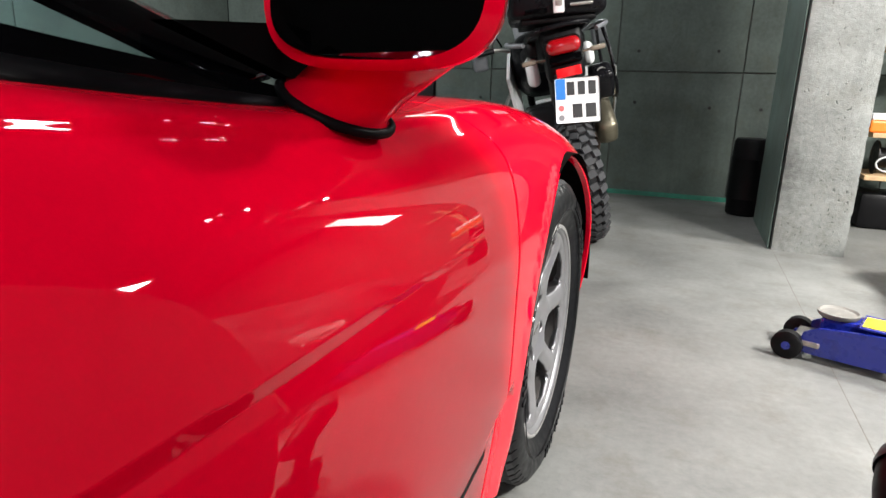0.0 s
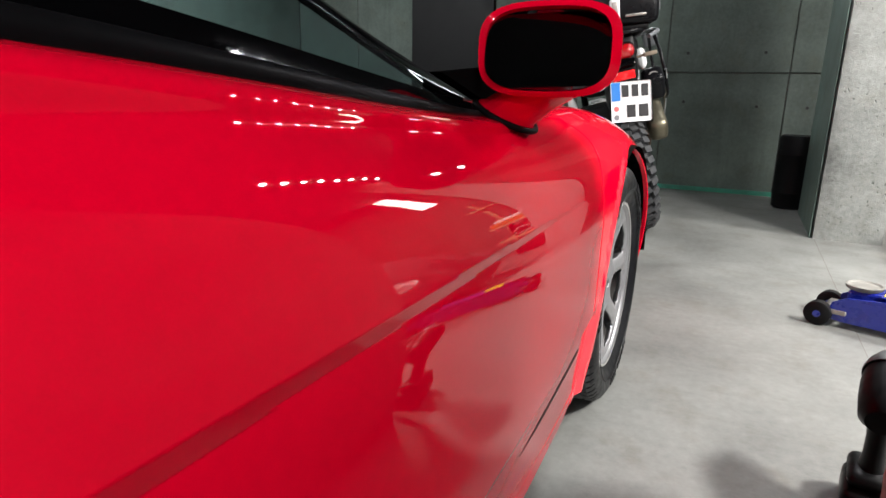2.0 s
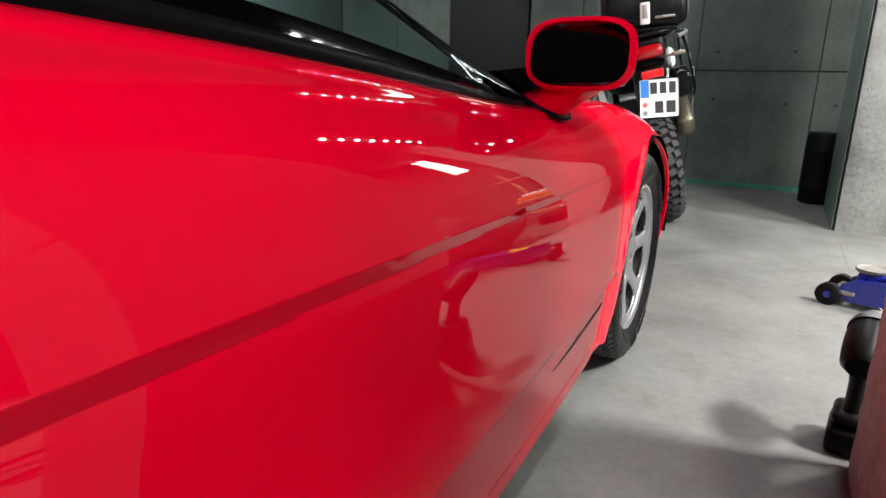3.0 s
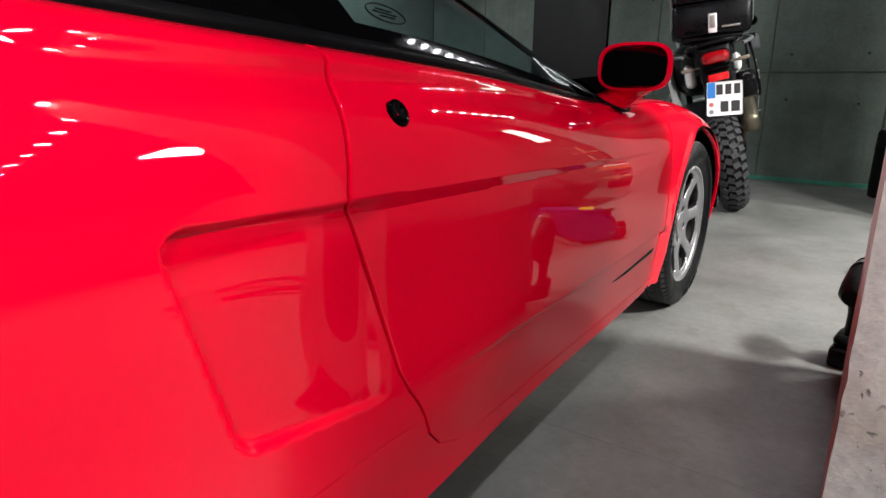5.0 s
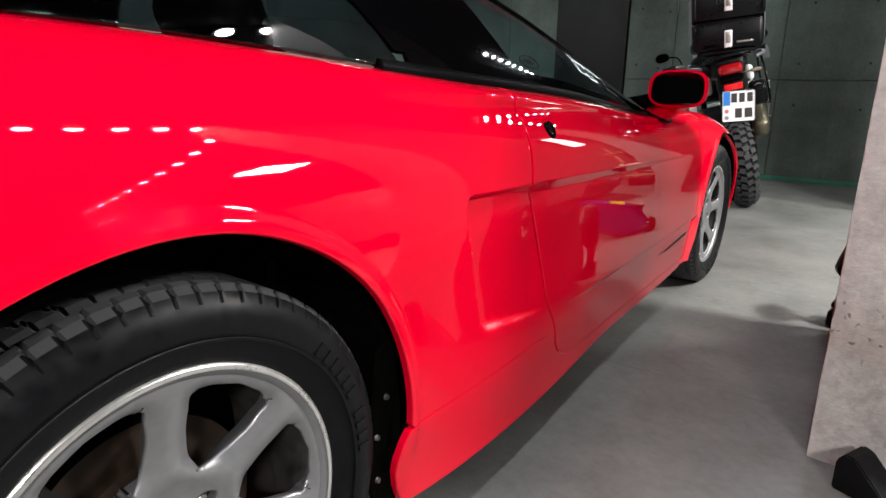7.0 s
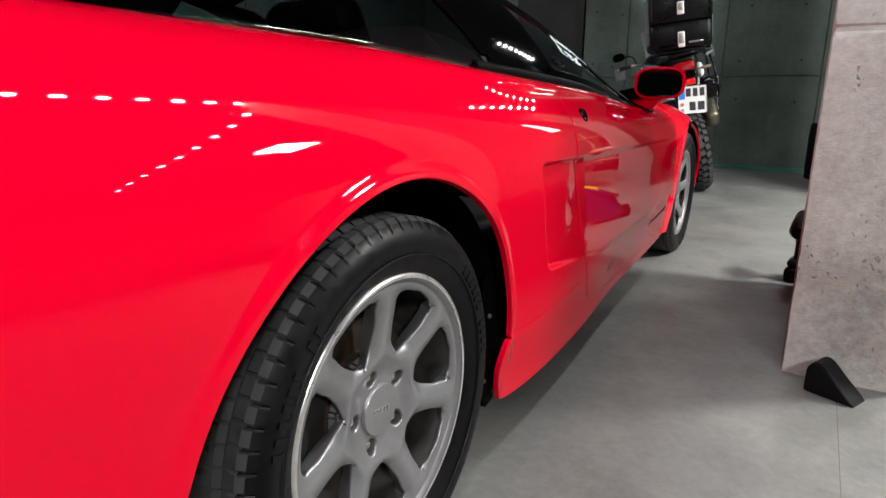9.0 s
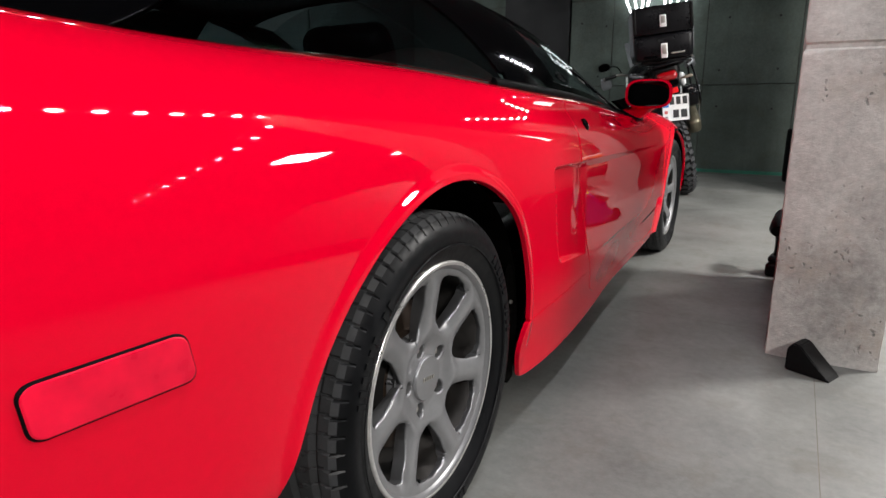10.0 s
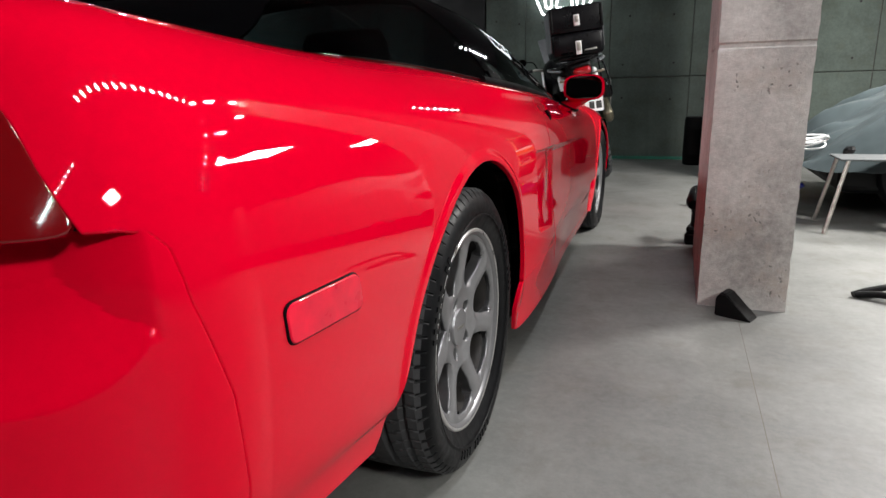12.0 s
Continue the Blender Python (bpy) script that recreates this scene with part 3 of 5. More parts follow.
def level(y, z):
    """The s at which the skin has height z, at y along the car."""
    y, z = np.atleast_1d(np.asarray(y, float)), np.atleast_1d(np.asarray(z, float))
    lo, hi = np.zeros_like(z), np.full_like(z, 8.6)
    for _ in range(40):
        mid = (lo + hi) / 2
        under = skin(y, mid)[:, 2] < z
        lo, hi = np.where(under, mid, lo), np.where(under, hi, mid)
    return (lo + hi) / 2


def side(points, gap=0.02, closed=True):
    """An outline in (y, z) of the side view, as (u, s) on the skin."""
    pts = dense(points, gap, closed)
    s = level([p[0] for p in pts], [p[1] for p in pts])
    return [(p[0], float(k)) for p, k in zip(pts, s)]


car = thing("sports_car", 0, 0, 0, "glossy red two-door sports car with a black roof and silver wheels", "car")


def body_panel(name, outline, mat=RED, label="", both=True, steps=(0.02, 0.14), lip=0.012, parent=None):
    """A panel of the right-hand side and its plainer twin on the other side."""
    me = panel_mesh(name, outline, skin, *steps, lip=lip)
    ob = link_mesh(name, me, mat, parent or car, label)
    if both:
        link_mesh(name, panel_mesh(name, outline, skin, 0.04, 0.2, lip=lip, mirror=True), mat, parent or car, label)
    return ob


def belt(y):
    return float(LINES[8][1].at(y))


G = 0.0056
# shut lines in the side view, from top to bottom
DOOR_BACK = [(0.762, belt(0.762)), (0.758, 0.80), (0.75, 0.768), (0.738, 0.722), (0.728, 0.682), (0.722, 0.66), (0.722, 0.645), (0.733, 0.626), (0.766, 0.535), (0.806, 0.411), (0.829, 0.372), (0.852, 0.342), (0.872, 0.31), (0.89, 0.272), (0.925, 0.236), (0.99, 0.208)]
DOOR_FRONT = [(2.10, 0.205), (2.105, 0.30), (2.112, 0.40), (2.112, 0.52), (2.122, 0.61), (2.137, 0.655), (2.15, 0.688)]


def shifted(line, dy):
    return [(y + dy, z) for y, z in line]


def belt_run(y0, y1, drop=0.0):
    n = max(2, round(abs(y1 - y0) / 0.05))
    return [(y0 + (y1 - y0) * k / n, belt(y0 + (y1 - y0) * k / n) - drop) for k in range(1, n)]


door_outline = side(shifted(DOOR_BACK, G) + [(1.2, 0.2), (1.6, 0.2), (2.0, 0.2)] + shifted(DOOR_FRONT, -G), 0.015, False)
door_outline += [(2.158, 7.0), (2.16, 7.5), (2.145, 7.9), (2.10, 8.12), (2.0, 8.15), (1.9, 8.05)] + [(1.85 - 0.05 * k, 8.0) for k in range(22)]
body_panel("door_panel", door_outline, label="red door skin with a tapering side crease", steps=(0.012, 0.03))


def back_edge(a, b):
    """The door's rear shut line between two of its corners, on the quarter's side."""
    return shifted(DOOR_BACK[a:b], -G)


ARCH_FOOT = [(0.357, 0.311), (0.346, 0.295), (0.338, 0.27), (0.338, 0.245), (0.348, 0.21), (0.366, 0.175)]
quarter = side(back_edge(0, 13) + [(0.80, 0.316), (0.6, 0.313), (0.368, 0.318)] + rear_arch(1.5, 163, 50)
               + [(-0.398, 0.40), (-0.418, 0.365), (-0.437, 0.33), (-0.452, 0.305)], 0.015, False)
foot = [(-0.47 - 0.03 * k, 0.02) for k in range(10)]
seam = [(-0.752, 0.30), (-0.752, 0.42), (-0.768, 0.535), (-0.79, 0.60), (-0.805, 0.645), (-0.810, 0.672), (-0.817, 0.698), (-0.836, 0.715), (-0.866, 0.721),
        (-0.900, 0.7225), (-0.915, 0.748), (-0.928, 0.775), (-0.936, 0.81), (-0.945, 0.84), (-1.06, 0.845), (-1.2, 0.843), (-1.395, 0.843)]
seam_us = [(y, float(level(y, z)[0])) for y, z in dense(seam, 0.012, False)]
top = [(-1.395, 8.25)] + [(-1.36 + 0.04 * k, 8.25) for k in range(45)] + [(0.45, 8.2), (0.52, 8.1), (0.6, 8.0), (0.68, 8.0)]
body_panel("rear_quarter", quarter + foot + seam_us + top, label="red rear quarter with a hollow behind the door", steps=(0.007, 0.035))
cover = [(y - 0.0065, z) for y, z in seam[:9]] + [(-0.91, 0.714), (-1.1, 0.714), (-1.395, 0.714)]
cover_us = [(y, float(level(y, z)[0])) for y, z in dense(cover, 0.012, False)]
body_panel("rear_bumper", [(-1.395, 0.02)] + [(-1.36 + 0.03 * k, 0.02) for k in range(20)] + cover_us, label="red rear bumper cover", steps=(0.007, 0.04))
lamp = rounded([(-1.39, 0.72), (-1.1, 0.72), (-0.95, 0.72), (-0.907, 0.723), (-0.92, 0.748), (-0.933, 0.777), (-0.941, 0.81), (-0.95, 0.836), (-1.1, 0.84), (-1.39, 0.84)], 2)
body_panel("tail_lamp", side(lamp, 0.012), LENS_DARK, "dark red tail lamp lens")
body_panel("engine_lid", [(-1.395, 8.3)] + [(-1.36 + 0.04 * k, 8.3) for k in range(14)] + [(-0.80, 8.3), (-0.80, 9.97), (-1.395, 9.97)], label="red engine lid")
sill = side(ARCH_FOOT[::-1] + [(0.37, 0.3115), (0.6, 0.3085), (0.80, 0.3115)] + shifted(DOOR_BACK[12:], -G) + [(1.2, 0.1955), (1.6, 0.1955), (2.0, 0.1955), (2.098, 0.197), (2.098, 0.185)], 0.015, False)
body_panel("side_sill", sill + [(2.10 - 0.05 * k, 0.02) for k in range(1, 35)], label="red side sill")
fender = side(shifted(DOOR_FRONT, G), 0.015, False) + [(2.1625, 7.0), (2.165, 7.5), (2.15, 7.93), (2.12, 8.12), (2.10, 8.25)]
fender = fender + [(2.15 + 0.05 * k, 8.25) for k in range(25)] + [(3.44, 8.2), (3.44, 0.02)] + [(3.44 - 0.05 * k, 0.02) for k in range(1, 12)]
fender = fender + side(arc(2.53, 0.30, FRONT_ARCH, -12, 180, 56) + [(2.187, 0.27), (2.178, 0.235)], 0.03, False) + [(2.172, 0.02), (2.104, 0.02)]
body_panel("front_fender", fender, label="red front fender")
body_panel("bonnet", [(2.10, 8.32)] + [(2.15 + 0.05 * k, 8.32) for k in range(32)] + [(3.74, 8.32), (3.74, 9.97), (2.10, 9.97)], label="red bonnet")
body_panel("cowl", [(1.90, 8.32), (2.0, 8.32), (2.092, 8.32), (2.092, 9.97), (1.90, 9.97)], BLACK_TRIM, "black cowl under the windscreen")
body_panel("front_bumper", [(3.445, 0.02), (3.445, 8.2), (3.74, 8.2), (3.74, 0.02)], label="red front bumper")


def inset(u, s):
    p = skin(u, s)
    return p - np.stack([np.full(len(p), 0.022), 0 * p[:, 0], 0 * p[:, 0]], 1)


lining = side([(-0.70, 0.30), (-0.47, 0.27)] + rear_arch(186, 2, 30, 0.012) + [(0.36, 0.29), (0.352, 0.25), (0.375, 0.2), (2.13, 0.21), (2.15, 0.27)]
              + arc(2.53, 0.30, FRONT_ARCH + 0.012, 186, -10, 30) + [(2.95, 0.25), (3.2, 0.3), (3.2, 0.55)], 0.04, False)
lining += [(3.2 - 0.1 * k, 8.0) for k in range(39)]
for flip_side in (False, True):
    link_mesh("inner_panel", panel_mesh("inner_panel", lining, inset, 0.05, 0.4, lip=0, mirror=flip_side), CABIN, car, "black inner panel")
bm = bmesh.new()
box(bm, -0.84, 0.84, 0.40, 2.10, 0.15, 0.19, 0.01)
box(bm, -0.62, 0.62, -0.85, 0.40, 0.17, 0.21, 0.01)
box(bm, -0.58, 0.58, 2.10, 3.35, 0.17, 0.21, 0.01)
part("underbody", bm, LINER, car, "black underbody tray")

# slot low in the door
slot = [(1.70, 0.2965), (1.80, 0.293), (2.06, 0.301), (2.06, 0.312), (1.80, 0.301)]
# side marker lamps
marker = rounded(dense([(-0.686, 0.6035), (-0.539, 0.6015), (-0.531, 0.5515), (-0.681, 0.5555)], 0.03), 3)
small = [(-0.609 + (y + 0.609) * 0.978, 0.578 + (z - 0.578) * 0.93) for y, z in marker]


def proud(height):
    def place(u, s):
        p = skin(u, s)
        return p + np.stack([np.full(len(p), height), 0 * p[:, 0], 0 * p[:, 0]], 1)
    return place


holder = link_mesh("marker_frame", panel_mesh("marker_frame", side(marker, 0.01), proud(0.003), 0.01, 0.05, lip=0.006), BLACK_TRIM, car, "black rubber frame of the side marker")
link_mesh("lens", panel_mesh("lens", side(small, 0.01), proud(0.0045), 0.01, 0.05, lip=0.006), LENS_RED, holder, "red side marker lens")

link_mesh("door_slot", panel_mesh("door_slot", side(slot, 0.02), proud(0.0006), 0.02, 0.1, lip=0.002), BLACK_TRIM, car, "dark slot low in the door")


# ---------------------------------------------------------------- cabin: roof, pillars and glass
ROOF = Spline([-0.82, -0.6, -0.25, 0.1, 0.55, 0.95, 1.25, 1.6, 1.9, 2.12], [0.945, 0.985, 1.075, 1.14, 1.172, 1.155, 1.095, 0.965, 0.835, 0.765])


def cab(u, t):
    """The cabin's skin: u along the car, t from the belt (0) to the middle of the roof (1)."""
    u, t = np.asarray(u, float), np.asarray(t, float)
    xb = LINES[8][0].at(u) - 0.006 - 0.10 * ease((-0.05 - u) / 0.7) - 0.10 * ease((u - 1.85) / 0.4) ** 2
    zb = LINES[8][1].at(u) + 0.004 - 0.02 * ease((u - 1.9) / 0.3)
    zt = np.maximum(ROOF.at(u), zb + 0.02)
    a = 1 - t
    x = xb * a ** 3 + 3 * a * a * t * (xb - 0.06 - 0.05 * (zt - zb) / 0.35) + 3 * a * t * t * xb * 0.72
    z = zb + (zt - zb) * (3 * a * a * t * 0.62 + 3 * a * t * t + t ** 3)
    return np.stack([x, u, z], 1)


def cab_panel(name, outline, mat, label="", both=True, raise_by=0.0, lip=0.008):
    def place(u, t):
        p = cab(u, t)
        return p + np.stack([np.full(len(p), raise_by), 0 * u, np.full(len(p), raise_by * 0.5)], 1)
    me = panel_mesh(name, outline, place, 0.03, 0.04, lip=lip)
    ob = link_mesh(name, me, mat, car, label)
    ob.visible_shadow = mat not in (GLASS, GLASS_DARK)
    if both:
        twin = link_mesh(name, panel_mesh(name, outline, place, 0.03, 0.04, lip=lip, mirror=True), mat, car, label)
        twin.visible_shadow = ob.visible_shadow
    return ob


A_LINE = [(1.80, 0.06), (1.72, 0.14), (1.58, 0.235), (1.42, 0.33), (1.2, 0.43), (1.0, 0.515), (0.88, 0.56)]
B_LINE = [(0.76, 0.56), (0.79, 0.4), (0.835, 0.2), (0.885, 0.062)]
door_glass = dense([(y - 0.03, t - 0.012) for y, t in A_LINE] + B_LINE + [(1.2, 0.062), (1.6, 0.062), (1.74, 0.062)], 0.03)
cab_panel("side_glass", door_glass, GLASS, "tinted side window", lip=0.004)
pillar = dense([(y + 0.06, t + 0.085) for y, t in A_LINE[:-1]] + [(0.96, 0.60)] + [(0.55, 0.62), (0.55, 0.575), (0.75, 0.572)] + [(y - 0.032, t - 0.014) for y, t in A_LINE[::-1]][1:], 0.03)
cab_panel("a_pillar", pillar, BLACK_GLOSS, "black windscreen pillar")
cab_panel("windscreen", dense([(y + 0.064, t + 0.088) for y, t in A_LINE[:-1]] + [(0.93, 0.995), (2.08, 0.995), (2.06, 0.4), (1.99, 0.06)], 0.04), GLASS, "windscreen", lip=0)
cab_panel("roof", dense([(0.95, 0.575), (0.95, 0.995), (-0.06, 0.995), (-0.06, 0.575), (0.5, 0.60)], 0.04), BLACK_GLOSS, "black painted roof", raise_by=0.003)
cab_panel("belt_trim", dense([(0.52, 0.0), (0.52, 0.058), (1.2, 0.058), (1.80, 0.058), (1.93, 0.03), (1.93, 0.0), (1.2, 0.0)], 0.03), BLACK_GLOSS, "black trim strip under the side window", raise_by=0.002)
cab_panel("b_pillar", dense([(0.757, 0.568), (0.787, 0.4), (0.832, 0.2), (0.882, 0.06), (0.50, 0.06), (0.42, 0.3), (0.36, 0.58)], 0.03), BLACK_GLOSS, "black pillar behind the door")
cab_panel("quarter_glass", dense([(0.497, 0.012), (0.417, 0.3), (0.357, 0.58), (-0.02, 0.56), (-0.25, 0.3), (-0.42, 0.012), (0, 0.012)], 0.03), GLASS_DARK, "dark quarter window", lip=0.004)
cab_panel("buttress", dense([(-0.05, 0.60), (0.5, 0.622), (0.36, 0.586), (-0.02, 0.566), (-0.255, 0.304), (-0.425, 0.01), (-0.78, 0.01), (-0.78, 0.2), (-0.3, 0.45)], 0.03), BLACK_GLOSS, "black rear buttress")
cab_panel("rear_window", dense([(-0.055, 0.605), (-0.055, 0.995), (-0.80, 0.995), (-0.79, 0.22), (-0.3, 0.46)], 0.04), GLASS_DARK, "dark rear window", lip=0)
ring_uv = [(0.965 + 0.046 * math.cos(q), 0.105 + 0.022 * math.sin(q)) for q in [2 * math.pi * k / 40 for k in range(40)]]
bm = bmesh.new()
tube(bm, [cab([u], [t])[0] + np.array([0.0015, 0, 0]) for u, t in ring_uv], 0.0011, 6, closed=True)
sticker = part("glass_sticker", bm, BLACK_TRIM, car, "thin dark oval sticker on the side window")
for t, a, b in ((0.113, 0.945, 0.98), (0.105, 0.935, 0.99), (0.097, 0.948, 0.982)):
    bm = bmesh.new()
    tube(bm, [cab([a + (b - a) * k / 4], [t])[0] + np.array([0.0012, 0, 0]) for k in range(5)], 0.0013, 6)
    part("bar", bm, BLACK_TRIM, sticker)
belt_line = [(0.45 + 0.05 * k, 0.0) for k in range(30)]
bm = bmesh.new()
strip = []
for y, t in belt_line:
    p = cab([y], [0.03])[0]
    strip.append(((p[0] + 0.003, y, p[2] - 0.002), (p[0] + 0.016, y, p[2] - 0.016)))
rows = [[bm.verts.new(a), bm.verts.new((a[0] + 0.008, a[1], a[2] - 0.003)), bm.verts.new(b), bm.verts.new((b[0] - 0.004, b[1], b[2] - 0.012)), bm.verts.new((a[0] - 0.012, a[1], a[2] - 0.012))] for a, b in strip]
for a, b in zip(rows, rows[1:]):
    for k in range(5):
        bm.faces.new((a[k], a[(k + 1) % 5], b[(k + 1) % 5], b[k]))
bm.faces.new(rows[0]), bm.faces.new(rows[-1])
part("belt_moulding", bm, BLACK_TRIM, car, "black rubber moulding under the window", smooth=50)


# ---------------------------------------------------------------- wheels
def sector_mesh(n, cuts, r0, r1, face, lip, steps=(0.006, 0.006)):
    """One of n equal sectors of a wheel's face, between r0 and r1. cuts(r): the half width taken away at the sector's border."""
    half = math.pi / n
    rs = [r0 + (r1 - r0) * k / 48 for k in range(49)]
    edge = []
    for r in rs:
        a = half - cuts(r) / r if cuts(r) > 0 else half + 0.0005
        edge.append((r * math.sin(a), r * math.cos(a)))
    arc_out = [(r1 * math.sin(half - half * k / 8), r1 * math.cos(half - half * k / 8)) for k in range(1, 16)]
    arc_in = [(r0 * math.sin(-half + half * k / 8), r0 * math.cos(-half + half * k / 8)) for k in range(1, 16)]
    poly = edge + arc_out + [(-a, b) for a, b in edge[::-1]] + arc_in

    def place(u, v):
        return np.stack([face(u, v), u, v], 1)
    return panel_mesh("spoke", poly, place, *steps, lip=lip, edge=0.004)


def make_wheel(name, parent, m, tyre_r, rim_r, width, label):
    """A seven-spoke alloy wheel with its tyre; its axle is x and it faces +x."""
    hub = new(name)
    hub.parent = parent
    hub.matrix_local = m
    tagged(hub, label)
    w, r = width / 2, tyre_r
    bm = bmesh.new()
    n, pitch = 720, 10
    prof = [(w - 0.020, rim_r - 0.004), (w - 0.012, rim_r + 0.006), (w - 0.008, rim_r + 0.016), (w - 0.001, rim_r + 0.03), (w + 0.003, rim_r + 0.045), (w + 0.001, r - 0.03), (w - 0.004, r - 0.02),
            (w - 0.011, r - 0.009), (w - 0.020, r - 0.003)]
    tread = [(w - 0.021 - (2 * w - 0.042) * k / 22, r) for k in range(23)]
    prof = prof + tread + [(-x, q) for x, q in prof[::-1]]
    rings = []
    for x, q in prof:
        ring = []
        for k in range(n):
            d = 0.0
            ax = abs(x)
            if q > r - 0.012:
                grooves = min(abs(ax - w * 0.22), abs(ax - w * 0.58))
                if grooves < 0.006:
                    d = 0.007
                lag = int(ax / w * 18) if ax < w * 0.58 else int((w - ax) / w * 8)
                if (k + lag) % pitch == 0 and ax > w * 0.2:
                    d = max(d, 0.0055)
            crown = 0.003 * (ax / w) ** 2 if q > r - 0.001 else 0
            a = 2 * math.pi * k / n
            ring.append(bm.verts.new((x, (q - d - crown) * math.cos(a), (q - d - crown) * math.sin(a))))
        rings.append(ring)
    for a, b in zip(rings, rings[1:]):
        for k in range(n):
            bm.faces.new((a[k], a[(k + 1) % n], b[(k + 1) % n], b[k]))
    for f in bm.faces:
        if all(math.hypot(v.co.y, v.co.z) > r - 0.014 for v in f.verts):
            f.material_index = 1
    tyre = part("tyre", bm, RUBBER, hub, "black low-profile road tyre", smooth=35)
    tyre.data.materials.append(TREAD)
    # raised rings and plain bars in place of the lettering on the sidewall
    bm = bmesh.new()
    lathe(bm, [(w + 0.0015, rim_r + 0.030), (w + 0.003, rim_r + 0.031), (w + 0.0032, rim_r + 0.033), (w + 0.002, rim_r + 0.034)], 120)
    part("sidewall_ring", bm, RUBBER, hub, smooth=40)
    bm = bmesh.new()
    box(bm, w + 0.0012, w + 0.0044, -0.0045, 0.0045, rim_r + 0.038, rim_r + 0.056)
    bar = bpy.data.meshes.new("bar")
    bm.to_mesh(bar)
    bm.free()
    for start, count in ((52, 11), (172, 9), (292, 11)):
        for k in range(count):
            if k != 6:
                link_mesh("bar", bar, RUBBER, tyre).matrix_local = Matrix.Rotation(radians(start - k * 4.1) - math.pi / 2, 4, "X")
    # rim
    bm = bmesh.new()
    x = w - 0.016
    lathe(bm, [(x - 0.012, rim_r - 0.020), (x - 0.002, rim_r - 0.012), (x + 0.002, rim_r - 0.006), (x + 0.002, rim_r - 0.001), (x - 0.004, rim_r + 0.001), (x - 0.02, rim_r - 0.002),
               (-w + 0.02, rim_r - 0.004), (-w + 0.02, rim_r - 0.012), (x - 0.05, rim_r - 0.022)], 128, closed=True)
    # the barrel behind the outer lip takes a darker material than the lip
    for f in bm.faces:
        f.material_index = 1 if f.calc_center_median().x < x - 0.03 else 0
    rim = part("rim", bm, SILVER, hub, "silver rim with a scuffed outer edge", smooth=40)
    rim.data.materials.append(DARK_BARREL)
    bm = bmesh.new()
    lathe(bm, [(x + 0.0024, rim_r - 0.007), (x + 0.0034, rim_r - 0.004), (x + 0.0026, rim_r - 0.0005), (x - 0.001, rim_r + 0.0012)], 128)
    part("rim_edge", bm, RIM_EDGE, hub, "bare metal kerb-scuffed rim edge", smooth=60)
    ro = rim_r - 0.010
    k0 = rim_r / 0.216
    spoke_w = Spline([0.074, 0.086, 0.10, 0.125, 0.15, 0.172, 0.184, 0.192, 0.21], [0.042, 0.0395, 0.0295, 0.0222, 0.0206, 0.0225, 0.03, 0.057, 0.1])

    def window(q):
        half = float(spoke_w.at(q / k0)) * k0
        if q / k0 < 0.084 or q / k0 > 0.191:
            return 0.0
        return max(0.0, math.pi / 7 * q - half)

    def face(u, v):
        q = np.hypot(u, v) / k0
        base = -0.030 + 0.012 * ease((q - 0.05) / 0.05) + 0.012 * ease((q - 0.10) / 0.10)
        dome = np.where(q > 0.08, 0.009 * ease((q - 0.08) / 0.03) * (1 - ease((q - 0.17) / 0.03)), 0)
        return x + base - dome * np.clip(np.abs(u) / (0.027 * k0), 0, 1.3) ** 2

    spoke = sector_mesh(7, window, 0.076 * k0, ro, face, 0.036)
    for k in range(7):
        ob = link_mesh("spoke", spoke, SILVER, hub)
        ob.matrix_local = Matrix.Rotation(2 * math.pi * (k + 0.1) / 7, 4, "X")

    def holes(q):
        d = abs(q - 0.0585 * k0)
        return math.sqrt(max(0.0, 0.0162 ** 2 - d * d))

    plate = sector_mesh(5, holes, 0.040 * k0, 0.077 * k0, face, 0.02, (0.005, 0.005))
    for k in range(5):
        ob = link_mesh("hub_face", plate, SILVER, hub)
        ob.matrix_local = Matrix.Rotation(2 * math.pi * (k - 0.18) / 5, 4, "X")
    bm = bmesh.new()
    lathe(bm, [(x - 0.045, 0.0415 * k0), (x - 0.027, 0.0415 * k0), (x - 0.0245, 0.0395 * k0), (x - 0.0235, 0.025 * k0), (x - 0.0232, 0.0002)], 40)
    cap = part("centre_cap", bm, SILVER, hub, "silver centre cap", smooth=40)
    for k in range(5):
        bm = bmesh.new()
        box(bm, x - 0.0236, x - 0.0222, -0.02 + k * 0.0085, -0.0145 + k * 0.0085, -0.003, 0.004)
        part("cap_bar", bm, STEEL, cap)
    for k in range(5):
        a = 2 * math.pi * (k + 0.5 - 0.18) / 5
        bm = bmesh.new()
        rod(bm, (x - 0.06, 0, 0), (x - 0.040, 0, 0), 0.0095, sides=6)
        rod(bm, (x - 0.040, 0, 0), (x - 0.036, 0, 0), 0.008, 0.005, sides=12)
        bmesh.ops.translate(bm, vec=(0, 0.0585 * k0 * math.sin(a) * -1, 0.0585 * k0 * math.cos(a)), verts=bm.verts)
        part("wheel_nut", bm, STEEL, hub, "dark steel wheel nut")
    bm = bmesh.new()
    lathe(bm, [(x - 0.065, 0.02), (x - 0.055, 0.078 * k0), (x - 0.075, 0.085 * k0), (x - 0.075, 0.14), (x - 0.1, 0.14), (x - 0.1, 0.05)], 64)
    part("brake_disc", bm, RUST, hub, "rust-tinged brake disc", smooth=30)
    bm = bmesh.new()
    outline = [(0.098 * math.sin(radians(q)), 0.098 * math.cos(radians(q))) for q in range(-30, 31, 6)] + [(0.156 * math.sin(radians(q)), 0.156 * math.cos(radians(q))) for q in range(27, -28, -6)]
